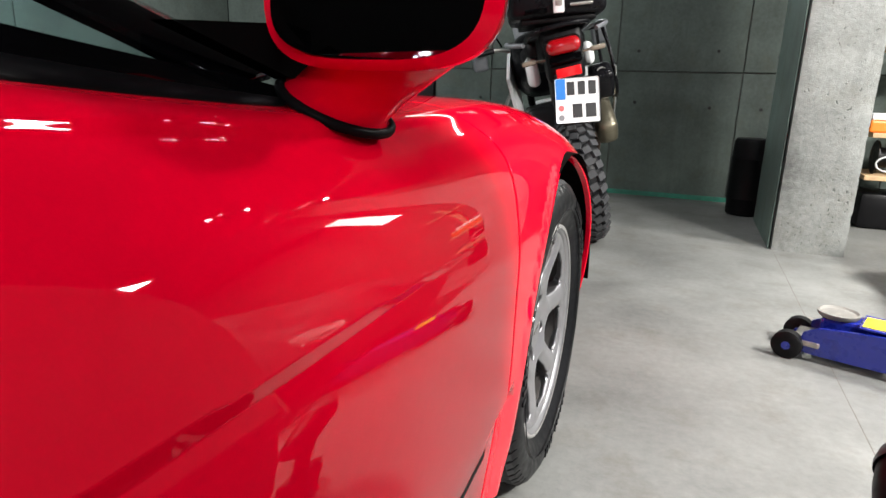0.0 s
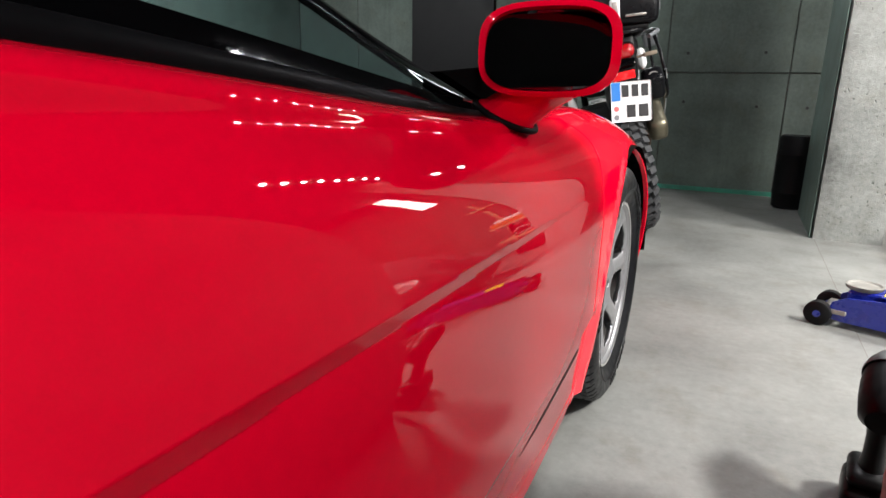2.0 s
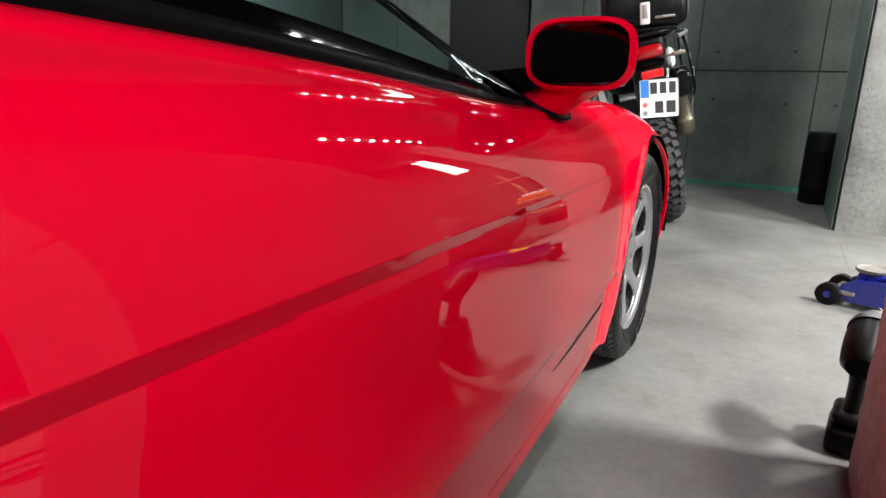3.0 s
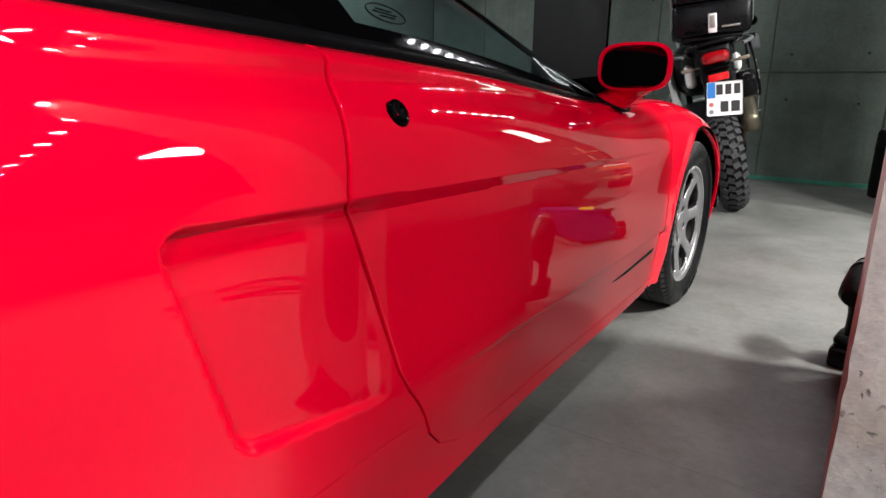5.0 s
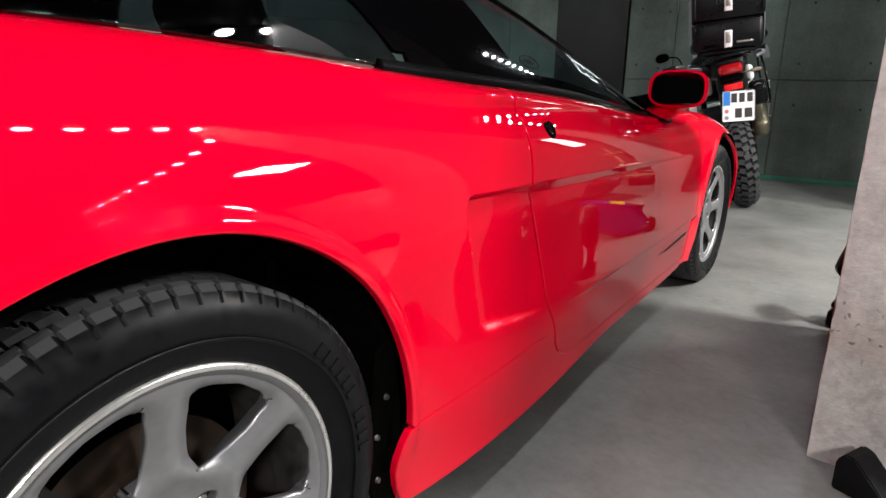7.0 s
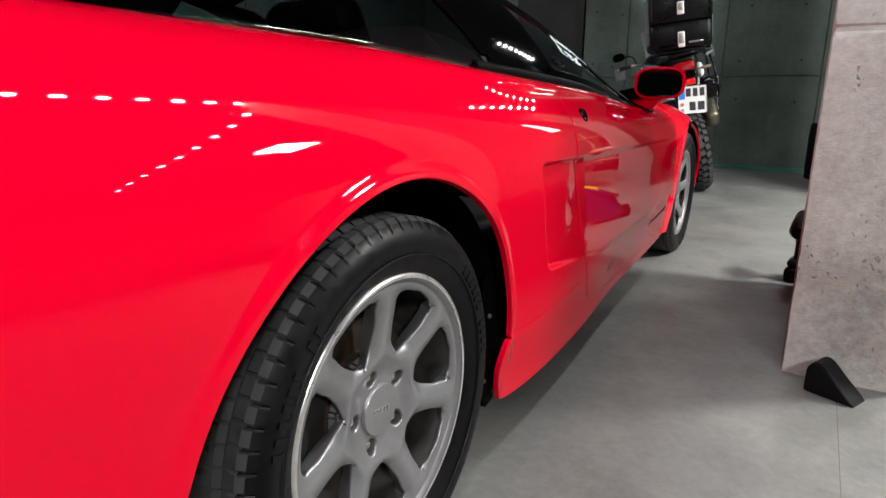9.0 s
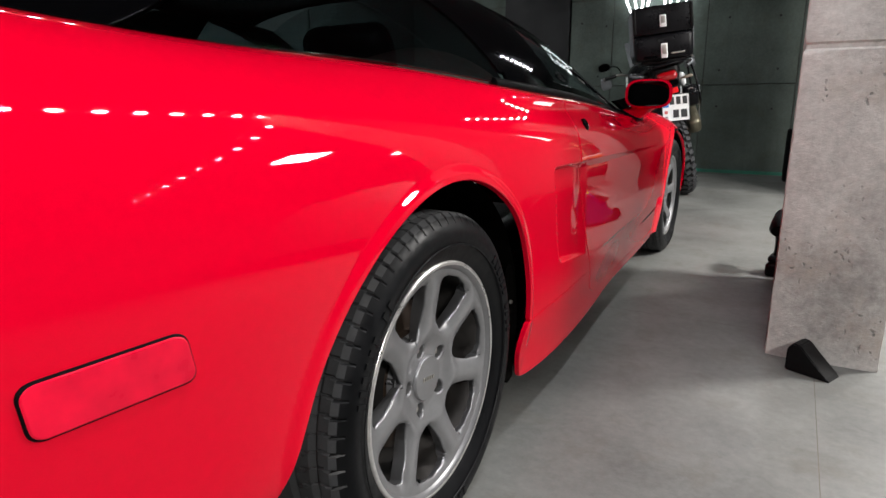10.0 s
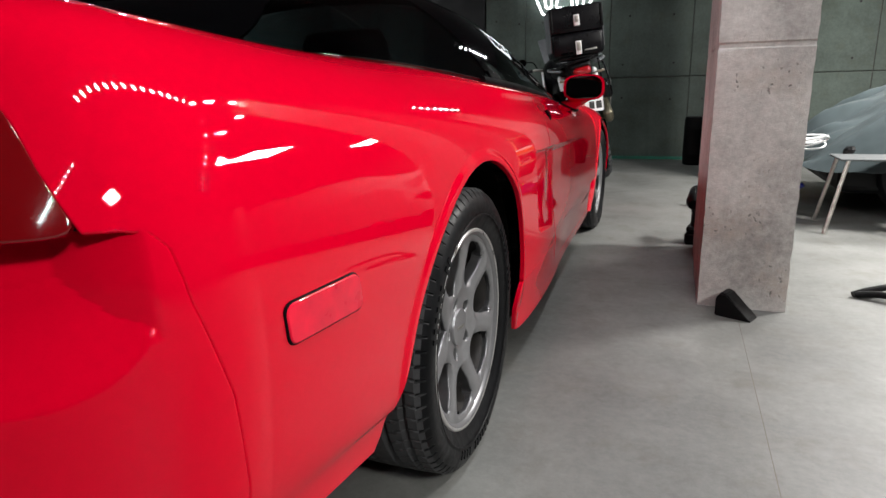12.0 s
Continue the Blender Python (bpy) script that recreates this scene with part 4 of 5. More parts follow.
    prism(bm, outline, 0.055, Matrix.Rotation(radians(75), 4, "X") @ Matrix.Translation((x - 0.06, 0, 0)) @ Matrix.Rotation(math.pi / 2, 4, "Z"))
    bmesh.ops.bevel(bm, geom=list(bm.edges), offset=0.003, segments=1, affect="EDGES")
    part("brake_caliper", bm, plain("dark_caliper", (0.012, 0.011, 0.01), 0.55, metal=0.3, grain=0.4, scale=40), hub, "dark grey brake caliper", smooth=30)
    bm = bmesh.new()
    rod(bm, (x - 0.03, 0, 0), (x - 0.012, 0.004, 0), 0.0035, sides=8)
    bmesh.ops.translate(bm, vec=(0, -0.03, -rim_r + 0.035), verts=bm.verts)
    part("valve", bm, BLACK_PLASTIC, hub)
    return hub


rear_wheel = make_wheel("rear_wheel", car, pose(0.775, 0, 0.314, -8, 0, 0), 0.314, 0.2235, 0.236, "seven-spoke silver alloy wheel")
front_wheel = make_wheel("front_wheel", car, pose(0.762, 2.53, 0.300, 14, 0, 0), 0.300, 0.2105, 0.206, "seven-spoke silver alloy wheel")


def twin_wheel(src, m):
    twin = copy_thing(src, m)
    twin.parent = car
    return twin


twin_wheel(rear_wheel, pose(-0.775, 0, 0.314, 30, 0, 180))
twin_wheel(front_wheel, pose(-0.762, 2.53, 0.300, 30, 0, 180))


def wheel_well(cy, cz, r, a0, a1):
    for sx in (1, -1):
        bm = bmesh.new()
        outline = arc(cy, cz, r, a0, a1, 40)
        a = [bm.verts.new((sx * 0.872, y, z)) for y, z in outline]
        m_ = [bm.verts.new((sx * 0.80, cy + (y - cy) * 1.04, cz + (z - cz) * 1.04)) for y, z in outline]
        b = [bm.verts.new((sx * 0.55, cy + (y - cy) * 1.04, cz + (z - cz) * 1.04)) for y, z in outline]
        for ring, nxt in ((a, m_), (m_, b)):
            for k in range(len(outline) - 1):
                bm.faces.new((ring[k], ring[k + 1], nxt[k + 1], nxt[k]))
        bm.faces.new(b)
        part("wheel_well", bm, LINER, car, "black dusty wheel arch liner", smooth=40)


wheel_well(0, 0.314, REAR_ARCH + 0.004, -20, 168)
wheel_well(2.53, 0.300, FRONT_ARCH + 0.004, 2, 182)
bm = bmesh.new()
flap = rounded(dense([(0.38, 0.46), (0.378, 0.36), (0.362, 0.31), (0.35, 0.27), (0.352, 0.235), (0.378, 0.165), (0.338, 0.158), (0.318, 0.2), (0.322, 0.3), (0.338, 0.44)], 0.03), 1)
prism(bm, flap, 0.008, Matrix.Translation((0.866, 0, 0)) @ Matrix.Rotation(math.pi / 2, 4, "Z"))
part("liner_flap", bm, LINER, car, "black rubber flap in front of the rear tyre")
for y, z in ((0.352, 0.36), (0.330, 0.30), (0.330, 0.225)):
    bm = bmesh.new()
    rod(bm, (0.862, y, z), (0.8705, y, z), 0.006, 0.004, sides=12)
    part("liner_clip", bm, STEEL, car, "round metal clip on the arch liner")

# ---------------------------------------------------------------- door mirror
def mirror_shell(u, v):
    """u: angle round the shell, v: from the glass rim (0) to the nose of the housing (1)."""
    e = 2 / 3.2
    c, s = np.cos(u), np.sin(u)
    k = np.cos(np.clip(v, 0, 1) * math.pi / 2) ** 0.62
    px = np.sign(c) * np.abs(c) ** e * 0.096 * k
    pz = np.sign(s) * np.abs(s) ** e * 0.058 * k
    return np.stack([0.858 + px - 0.012 * v, 1.775 + 0.115 * v - 0.012 * c, 0.827 + pz - 0.006 * v], 1)


side_mirror = new("side_mirror")
side_mirror.parent = car
tagged(side_mirror, "red door mirror with black glass")
bm = bmesh.new()
rings = []
for v in [0, 0.06, 0.15, 0.3, 0.45, 0.6, 0.75, 0.88, 0.96, 1.0]:
    pts = mirror_shell(np.linspace(0, 2 * math.pi, 48, endpoint=False), np.full(48, v))
    rings.append([bm.verts.new(p) for p in pts])
lipring = [bm.verts.new(Vector((0.858, 1.775, 0.827)) + (v.co - Vector((0.858, 1.775, 0.827))) * 0.88 + Vector((0, -0.004, 0))) for v in rings[0]]
inner = [bm.verts.new(Vector((0.858, 1.775, 0.827)) + (v.co - Vector((0.858, 1.775, 0.827))) * 0.85 + Vector((0, 0.015, 0))) for v in rings[0]]
rings = [inner, lipring] + rings
for a, b in zip(rings, rings[1:]):
    for k in range(48):
        bm.faces.new((a[k], a[(k + 1) % 48], b[(k + 1) % 48], b[k]))
bmesh.ops.remove_doubles(bm, verts=rings[-1], dist=0.0005)
part("housing", bm, RED, side_mirror, "red mirror housing", smooth=60)
bm = bmesh.new()
pts = mirror_shell(np.linspace(0, 2 * math.pi, 48, endpoint=False), np.full(48, 0.0))
mid = np.array([0.858, 1.775, 0.827])
bm.faces.new([bm.verts.new(mid + (p - mid) * 0.865 + np.array([0, 0.012 + 0.22 * (p[0] - mid[0]) * 0.865 + 0.16 * (p[2] - mid[2]), 0])) for p in pts])
part("mirror_glass", bm, MIRROR, side_mirror, "dark mirror glass")
bm = bmesh.new()
stalk = []
for cx, cy, z, rx, ry, tilt in ((0.776, 1.866, 0.739, 0.041, 0.056, 0.5), (0.780, 1.862, 0.747, 0.040, 0.053, 0.45), (0.80, 1.85, 0.756, 0.046, 0.048, 0.2), (0.835, 1.835, 0.775, 0.058, 0.046, 0.0), (0.85, 1.83, 0.795, 0.062, 0.046, 0.0)):
    stalk.append([bm.verts.new((cx + rx * math.cos(a), cy + ry * math.sin(a), z - tilt * rx * math.cos(a))) for a in [2 * math.pi * k / 32 for k in range(32)]])
for a, b in zip(stalk, stalk[1:]):
    for k in range(32):
        bm.faces.new((a[k], a[(k + 1) % 32], b[(k + 1) % 32], b[k]))
part("stalk", bm, RED, side_mirror, "red mirror foot", smooth=60)
bm = bmesh.new()
tube(bm, [(0.776 + 0.043 * math.cos(a), 1.866 + 0.058 * math.sin(a), 0.741 - 0.5 * 0.043 * math.cos(a)) for a in [2 * math.pi * k / 40 for k in range(40)]], 0.0046, 10, closed=True)
part("gasket", bm, BLACK_TRIM, side_mirror, "black rubber gasket under the mirror", smooth=60)
bm = bmesh.new()
prism(bm, [(0, 0), (0.19, 0), (0, 0.07)], 0.02, Matrix.Translation((0.735, 1.90, 0.745)) @ pose(0, 0, 0, 0, -16, -94))
part("mirror_sail", bm, plain("black_mount", (0.003, 0.003, 0.003), 0.6, spec=0.0), side_mirror, "black triangular mirror mount")

# ---------------------------------------------------------------- door handle lock
bm = bmesh.new()
lathe(bm, [(0.0, 0.0005), (0.002, 0.010), (0.004, 0.0135), (0.005, 0.015), (0.003, 0.0185), (-0.004, 0.019)], 32)
p = skin(np.array([0.846]), level(0.846, 0.742))[0]
bmesh.ops.transform(bm, matrix=Matrix.Translation(p) @ pose(0, 0, 0, 0, -24, 0), verts=bm.verts)
part("door_lock", bm, BLACK_GLOSS, car, "round black door lock", smooth=40)

# ---------------------------------------------------------------- interior
def seat(x, label):
    ob = new("bucket_seat")
    ob.parent = car
    tagged(ob, label)
    bm = bmesh.new()
    box(bm, x - 0.25, x + 0.25, 0.72, 1.22, 0.28, 0.44, 0.06, segments=3)
    part("seat_cushion", bm, CABIN, ob, smooth=50)
    bm = bmesh.new()
    box(bm, x - 0.25, x + 0.25, -0.07, 0.07, 0, 0.56, 0.06, m=Matrix.Translation((0, 0.70, 0.36)) @ pose(0, 0, 0, 24, 0, 0), segments=3)
    part("backrest", bm, CABIN, ob, smooth=50)
    bm = bmesh.new()
    box(bm, x - 0.13, x + 0.13, -0.05, 0.05, 0.55, 0.70, 0.045, m=Matrix.Translation((0, 0.70, 0.36)) @ pose(0, 0, 0, 24, 0, 0), segments=3)
    part("headrest", bm, CABIN, ob, smooth=50)


seat(-0.36, "black leather bucket seat")
seat(0.36, "black leather bucket seat")
bm = bmesh.new()
box(bm, -0.70, 0.70, 1.50, 2.05, 0.45, 0.735, 0.06, segments=3)
box(bm, -0.58, -0.18, 1.46, 1.70, 0.68, 0.79, 0.04, segments=3)
box(bm, -0.12, 0.12, 0.6, 1.6, 0.25, 0.50, 0.03)
part("dashboard", bm, CABIN, car, "black dashboard and centre console", smooth=50)
bm = bmesh.new()
ring = [(-0.37 + 0.185 * math.cos(a), 0, 0.185 * math.sin(a)) for a in [2 * math.pi * k / 40 for k in range(40)]]
tube(bm, [(x, 0, z) for x, y, z in ring], 0.016, 10, closed=True)
for a in (0, 180, 270):
    rod(bm, (-0.37, 0.03, 0), (-0.37 + 0.18 * math.cos(radians(a)), 0, 0.18 * math.sin(radians(a))), 0.02, 0.014)
rod(bm, (-0.37, 0.01, 0), (-0.37, 0.2, 0), 0.055, 0.03)
bmesh.ops.transform(bm, matrix=Matrix.Translation((0, 1.38, 0.74)) @ pose(0, 0, 0, -22, 0, 0), verts=bm.verts)
part("steering_wheel", bm, CABIN, car, "black steering wheel", smooth=50)
bm = bmesh.new()
box(bm, -0.66, 0.66, 0.30, 0.36, 0.25, 0.86, 0.02)
part("bulkhead", bm, CABIN, car, "black bulkhead behind the seats")


# ---------------------------------------------------------------- ceiling lights
def led_track(x, y, count, rz=0, lit=LED, gap=0.185):
    ob = thing("led_track", x, y, CEILING, "white ceiling track with a row of small LED spots", "ceiling light", "ceiling light tracks", rz=rz)
    bm = bmesh.new()
    box(bm, -0.03, 0.03, -0.08, gap * (count - 1) + 0.08, -0.045, 0, 0.006)
    part("rail", bm, BLACK_PLASTIC, ob)
    lens, collar = bmesh.new(), bmesh.new()
    bmesh.ops.create_circle(lens, cap_ends=True, segments=10, radius=0.034)
    bmesh.ops.create_cone(collar, cap_ends=False, segments=16, radius1=0.043, radius2=0.04, depth=0.03)
    lens_me, collar_me = bpy.data.meshes.new("lens"), bpy.data.meshes.new("collar")
    bmesh.ops.reverse_faces(lens, faces=lens.faces)
    lens.to_mesh(lens_me), collar.to_mesh(collar_me)
    lens.free(), collar.free()
    for k in range(count):
        ring = link_mesh("spot", collar_me, BLACK_PLASTIC, ob)
        ring.location = (0, gap * k, -0.06)
        link_mesh("lens", lens_me, lit, ring).location = (0, 0, -0.016)
    return ob


led_track(1.5, -1.25, 16, gap=0.165)
led_track(1.82, 1.36, 9, -83, gap=0.4)
led_track(1.33, 3.6, 8, gap=0.2)
# unseen row added on the west side, extra bright, to light that wall
led_track(-2.3, 0.2, 24, 0, LED_FILL, 0.2)
led_track(1.9, -4.4, 13, 0, LED, 0.172)


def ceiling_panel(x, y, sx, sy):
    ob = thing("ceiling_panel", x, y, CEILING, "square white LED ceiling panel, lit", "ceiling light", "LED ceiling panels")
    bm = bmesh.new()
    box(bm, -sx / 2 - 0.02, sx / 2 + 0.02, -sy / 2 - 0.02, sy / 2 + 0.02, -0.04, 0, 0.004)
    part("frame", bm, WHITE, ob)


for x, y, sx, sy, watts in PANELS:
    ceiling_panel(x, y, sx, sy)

# ---------------------------------------------------------------- glowing sign on the wall
sign = thing("wall_sign", -0.03, WALL_Y - 0.06, 1.94, "glowing white outline emblem of bent light tubes on the wall", "wall sign")
TUBE_GLOW = glow("light_tube", (0.92, 0.96, 1.0), 11.0)


def loop(points):
    bm = bmesh.new()
    pts = rounded(dense(points, 0.12), 2)
    tube(bm, [(x, 0, z) for x, z in pts], 0.0105, 8, closed=True)
    part("light_tube", bm, TUBE_GLOW, sign, smooth=60)


loop([(-0.36, 0.3), (0.36, 0.3), (0.33, -0.1), (0.24, -0.30), (0, -0.285), (-0.24, -0.30), (-0.33, -0.1)])
loop([(-0.27, 0.2), (-0.17, 0.2), (-0.14, -0.22), (-0.21, -0.23)])
loop([(0.27, 0.2), (0.17, 0.2), (0.14, -0.22), (0.21, -0.23)])
loop([(-0.06, -0.06), (0.06, -0.06), (0.10, -0.23), (-0.10, -0.23)])
bm = bmesh.new()
for x, z in ((-0.25, 0.25), (0.25, 0.25), (0, -0.27)):
    rod(bm, (x, 0, z), (x, 0.06, z), 0.006)
part("bracket", bm, BLACK_PLASTIC, sign)

# ---------------------------------------------------------------- motorcycle
bike = thing("motorcycle", 0.69, 4.66, 0, "black and white touring motorcycle leaning on its stand", "motorcycle")
bike.matrix_world = pose(0.645, 4.66, 0, 0, -15, 17)


def knobby(name, cy, r, w, parent):
    hub = new(name)
    hub.parent = parent
    hub.location = (0, cy, r)
    tagged(hub, "spoked wheel with a knobbly tyre")
    bm = bmesh.new()
    ring = [(w * 0.5 * math.sin(a), r - 0.012 - w * 0.42 * (1 - math.cos(a))) for a in [radians(-105 + 210 * k / 20) for k in range(21)]]
    lathe(bm, ring, 72)
    part("tyre", bm, RUBBER, hub, "black knobbly off-road tyre", smooth=40)
    bm = bmesh.new()
    n = 34
    for k in range(n):
        for a, aw, off in ((-13, 0.020, 0), (13, 0.020, 0.5), (-44, 0.024, 0.3), (44, 0.024, 0.8)):
            turn = 2 * math.pi * (k + off) / n
            m = Matrix.Rotation(turn, 4, "X") @ Matrix.Translation((w * 0.5 * math.sin(radians(a)), 0, r - 0.013 - w * 0.42 * (1 - math.cos(radians(a))))) @ Matrix.Rotation(radians(a), 4, "Y") @ Matrix.Rotation(radians(18 if a > 0 else -18), 4, "Z")
            box(bm, -aw, aw, -0.017, 0.017, -0.004, 0.013, m=m)
    tagged(part("tread", bm, TREAD, hub, "rubber tread blocks"), kind="stuff")
    bm = bmesh.new()
    lathe(bm, [(-w * 0.32, r * 0.69), (-w * 0.30, r * 0.72), (w * 0.30, r * 0.72), (w * 0.32, r * 0.69), (w * 0.2, r * 0.66), (-w * 0.2, r * 0.66)], 60, closed=True)
    part("rim", bm, BLACK_GLOSS, hub, smooth=40)
    bm = bmesh.new()
    lathe(bm, [(-0.07, 0.0), (-0.07, 0.035), (-0.03, 0.03), (0.03, 0.03), (0.07, 0.035), (0.07, 0.0)], 24)
    for k in range(16):
        a, b = 2 * math.pi * k / 16, 2 * math.pi * (k + (0.7 if k % 2 else -0.7)) / 16
        s = 0.05 if k % 2 else -0.05
        rod(bm, (s, 0.034 * math.cos(a), 0.034 * math.sin(a)), (s * 0.4, r * 0.67 * math.cos(b), r * 0.67 * math.sin(b)), 0.0022, sides=6)
    part("spoke_set", bm, STEEL, hub, smooth=40)
    bm = bmesh.new()
    lathe(bm, [(-0.078, 0.05), (-0.078, 0.12), (-0.073, 0.12), (-0.073, 0.05)], 40, closed=True)
    part("brake_disc", bm, STEEL, hub)


knobby("rear_wheel", 0, 0.335, 0.165, bike)
knobby("front_wheel", 1.52, 0.345, 0.11, bike)


def bike_box(name, x0, x1, y0, y1, z0, z1, mat, label="", bevel=0.02, rx=0, ry=0, rz=0, parent=None):
    bm = bmesh.new()
    cx, cy, cz = (x0 + x1) / 2, (y0 + y1) / 2, (z0 + z1) / 2
    box(bm, x0 - cx, x1 - cx, y0 - cy, y1 - cy, z0 - cz, z1 - cz, bevel, m=Matrix.Translation((cx, cy, cz)) @ pose(0, 0, 0, rx, ry, rz), segments=3)
    return part(name, bm, mat, parent or bike, label, smooth=40)


def bike_tube(name, points, r, mat, label="", per=5):
    bm = bmesh.new()
    tube(bm, bend(points, per), r, 10)
    return part(name, bm, mat, bike, label, smooth=60)


bm = bmesh.new()
for sx in (-0.095, 0.095):
    box(bm, sx - 0.018, sx + 0.018, -0.05, 0.55, -0.03, 0.035, 0.012, m=Matrix.Translation((0, 0, 0.335)) @ pose(0, 0, 0, 6, 0, 0))
part("swingarm", bm, BLACK_PLASTIC, bike, "black swingarm", smooth=40)
bike_box("engine", -0.19, 0.19, 0.5, 1.0, 0.28, 0.72, BLACK_PLASTIC, "black engine block", 0.05)
bike_box("tail_unit", -0.10, 0.10, -0.24, 0.45, 0.93, 1.06, BLACK_PLASTIC, "black tail unit", 0.03, rx=-4)
bike_box("seat", -0.15, 0.15, 0.02, 0.75, 0.98, 1.07, CABIN, "black saddle", 0.035)
bike_box("fender", -0.07, 0.07, -0.26, 0.06, 0.68, 0.93, BLACK_PLASTIC, "black rear fender", 0.03, rx=14)
bike_box("under_tail", -0.085, 0.085, -0.275, -0.08, 0.84, 1.045, BLACK_PLASTIC, "black lamp holder", 0.03, rx=6)
bike_box("lamp_brow", -0.075, 0.075, -0.30, -0.2, 0.905, 0.945, BLACK_GLOSS, "glossy black cowl under the tail lamp", 0.012, rx=-16)
lamp_ob = bike_box("tail_lamp", -0.078, 0.078, -0.318, -0.245, 0.958, 1.03, plain("lamp_red", (0.3, 0.003, 0.006), 0.15, coat=0.6), "red tail lamp", 0.032)
bike_box("reflector", -0.056, 0.056, -0.332, -0.285, 0.856, 0.898, plain("reflector_red", (0.7, 0.006, 0.01), 0.2, coat=1.0), "red reflector", 0.004)
plate_m = Matrix.Translation((0.012, -0.345, 0.748)) @ pose(0, 0, 0, -10, 9, 0)


def plate_bit(name, x0, x1, z0, z1, y, mat, label="", parent=None):
    bm = bmesh.new()
    box(bm, x0, x1, y - 0.002, y, z0, z1, 0.0008 if y < -0.002 else 0.006, m=plate_m, segments=1)
    return part(name, bm, mat, parent or bike, label)


plate_bit("plate_holder", -0.104, 0.104, -0.108, 0.104, 0.006, BLACK_PLASTIC, "black plate holder")
plate = plate_bit("number_plate", -0.098, 0.098, -0.102, 0.098, 0.0, WHITE, "white plate with dark bars and a blue strip")
plate_bit("blue_strip", -0.096, -0.052, 0.004, 0.095, -0.0025, plain("plate_blue", (0.015, 0.17, 0.55), 0.4), parent=plate)
INK = plain("plate_black", (0.012, 0.012, 0.013), 0.5)
for x0, x1, z0, z1 in ((-0.045, -0.003, 0.012, 0.088), (0.004, 0.044, 0.012, 0.088), (0.051, 0.092, 0.012, 0.088), (-0.022, 0.028, -0.09, -0.012), (0.036, 0.09, -0.09, -0.012)):
    plate_bit("bar", x0, x1 - 0.008, z0 + 0.01, z1 - 0.006, -0.0025, INK, parent=plate)
for z, mat in ((-0.035, plain("seal_red", (0.5, 0.12, 0.12), 0.5)), (-0.078, plain("seal_grey", (0.2, 0.2, 0.21), 0.5))):
    bm = bmesh.new()
    rod(bm, (-0.073, -0.0035, z), (-0.073, -0.001, z), 0.013, sides=20)
    bmesh.ops.transform(bm, matrix=plate_m, verts=bm.verts)
    part("seal", bm, mat, plate)
# indicators
for sx in (-1, 1):
    bm = bmesh.new()
    rod(bm, (sx * 0.06, -0.2, 0.95), (sx * 0.13, -0.22, 0.955), 0.006)
    box(bm, sx * 0.16 - 0.035, sx * 0.16 + 0.035, -0.235, -0.205, 0.943, 0.966, 0.009)
    part("indicator", bm, plain("lamp_clear", (0.2, 0.17, 0.13), 0.2), bike, "clear turn indicator", smooth=40)
# rack and top case
bike_tube("grab_rail", [(-0.13, 0.3, 1.07), (-0.14, -0.1, 1.075), (-0.12, -0.26, 1.08), (0, -0.29, 1.085), (0.12, -0.26, 1.08), (0.14, -0.1, 1.075), (0.13, 0.3, 1.07)], 0.012, CASE, "black tubular rack")
bike_box("rack_plate", -0.11, 0.11, -0.24, 0.2, 1.085, 1.10, BLACK_PLASTIC, "black rack plate", 0.004)
case = new("top_case")
case.parent = bike
case.matrix_local = Matrix.Translation((0, 0, 1.1)) @ Matrix.Rotation(radians(8), 4, "Y") @ Matrix.Translation((0, 0, -1.1))
tagged(case, "black hard top case with two pale latches")
bike_box("case_body", -0.215, 0.215, -0.30, 0.12, 1.125, 1.318, CASE, "black case body", 0.03, parent=case)
bike_box("case_lid", -0.217, 0.217, -0.301, 0.121, 1.32, 1.53, CASE, "black case lid", 0.012, parent=case)
bike_box("case_tray", -0.17, 0.17, -0.26, 0.08, 1.10, 1.13, BLACK_PLASTIC, "black case base", 0.01, parent=case)
GREY_CASE = plain("grey_case_side", (0.16, 0.17, 0.18), 0.45, metal=0.3, grain=0.15, scale=30)
for sx in (-1, 1):
    bike_box("side_panel", sx * 0.2205 - 0.003, sx * 0.2205 + 0.003, -0.27, 0.09, 1.18, 1.50, GREY_CASE, "grey side panel", 0.002, parent=case)
    bike_box("corner_trim", sx * 0.208 - 0.012, sx * 0.208 + 0.012, -0.308, -0.288, 1.335, 1.52, BLACK_PLASTIC, "black corner guard", 0.006, parent=case)
for z0, z1 in ((1.135, 1.245), (1.365, 1.455)):
    latch = bike_box("latch", -0.024, 0.024, -0.320, -0.299, z0, z1, WHITE, "pale grey latch", 0.006, parent=case)
    bike_box("latch_tongue", -0.015, 0.015, -0.325, -0.318, z0 + 0.03, z1 - 0.012, STEEL, "steel latch tongue", 0.003, parent=latch)
bike_box("case_handle", 0.05, 0.15, -0.322, -0.30, 1.158, 1.172, STEEL, "grey handle", 0.005, parent=case)
bike_box("case_lamp", -0.15, -0.05, -0.312, -0.30, 1.142, 1.162, BLACK_GLOSS, "glossy black strip", 0.004, parent=case)
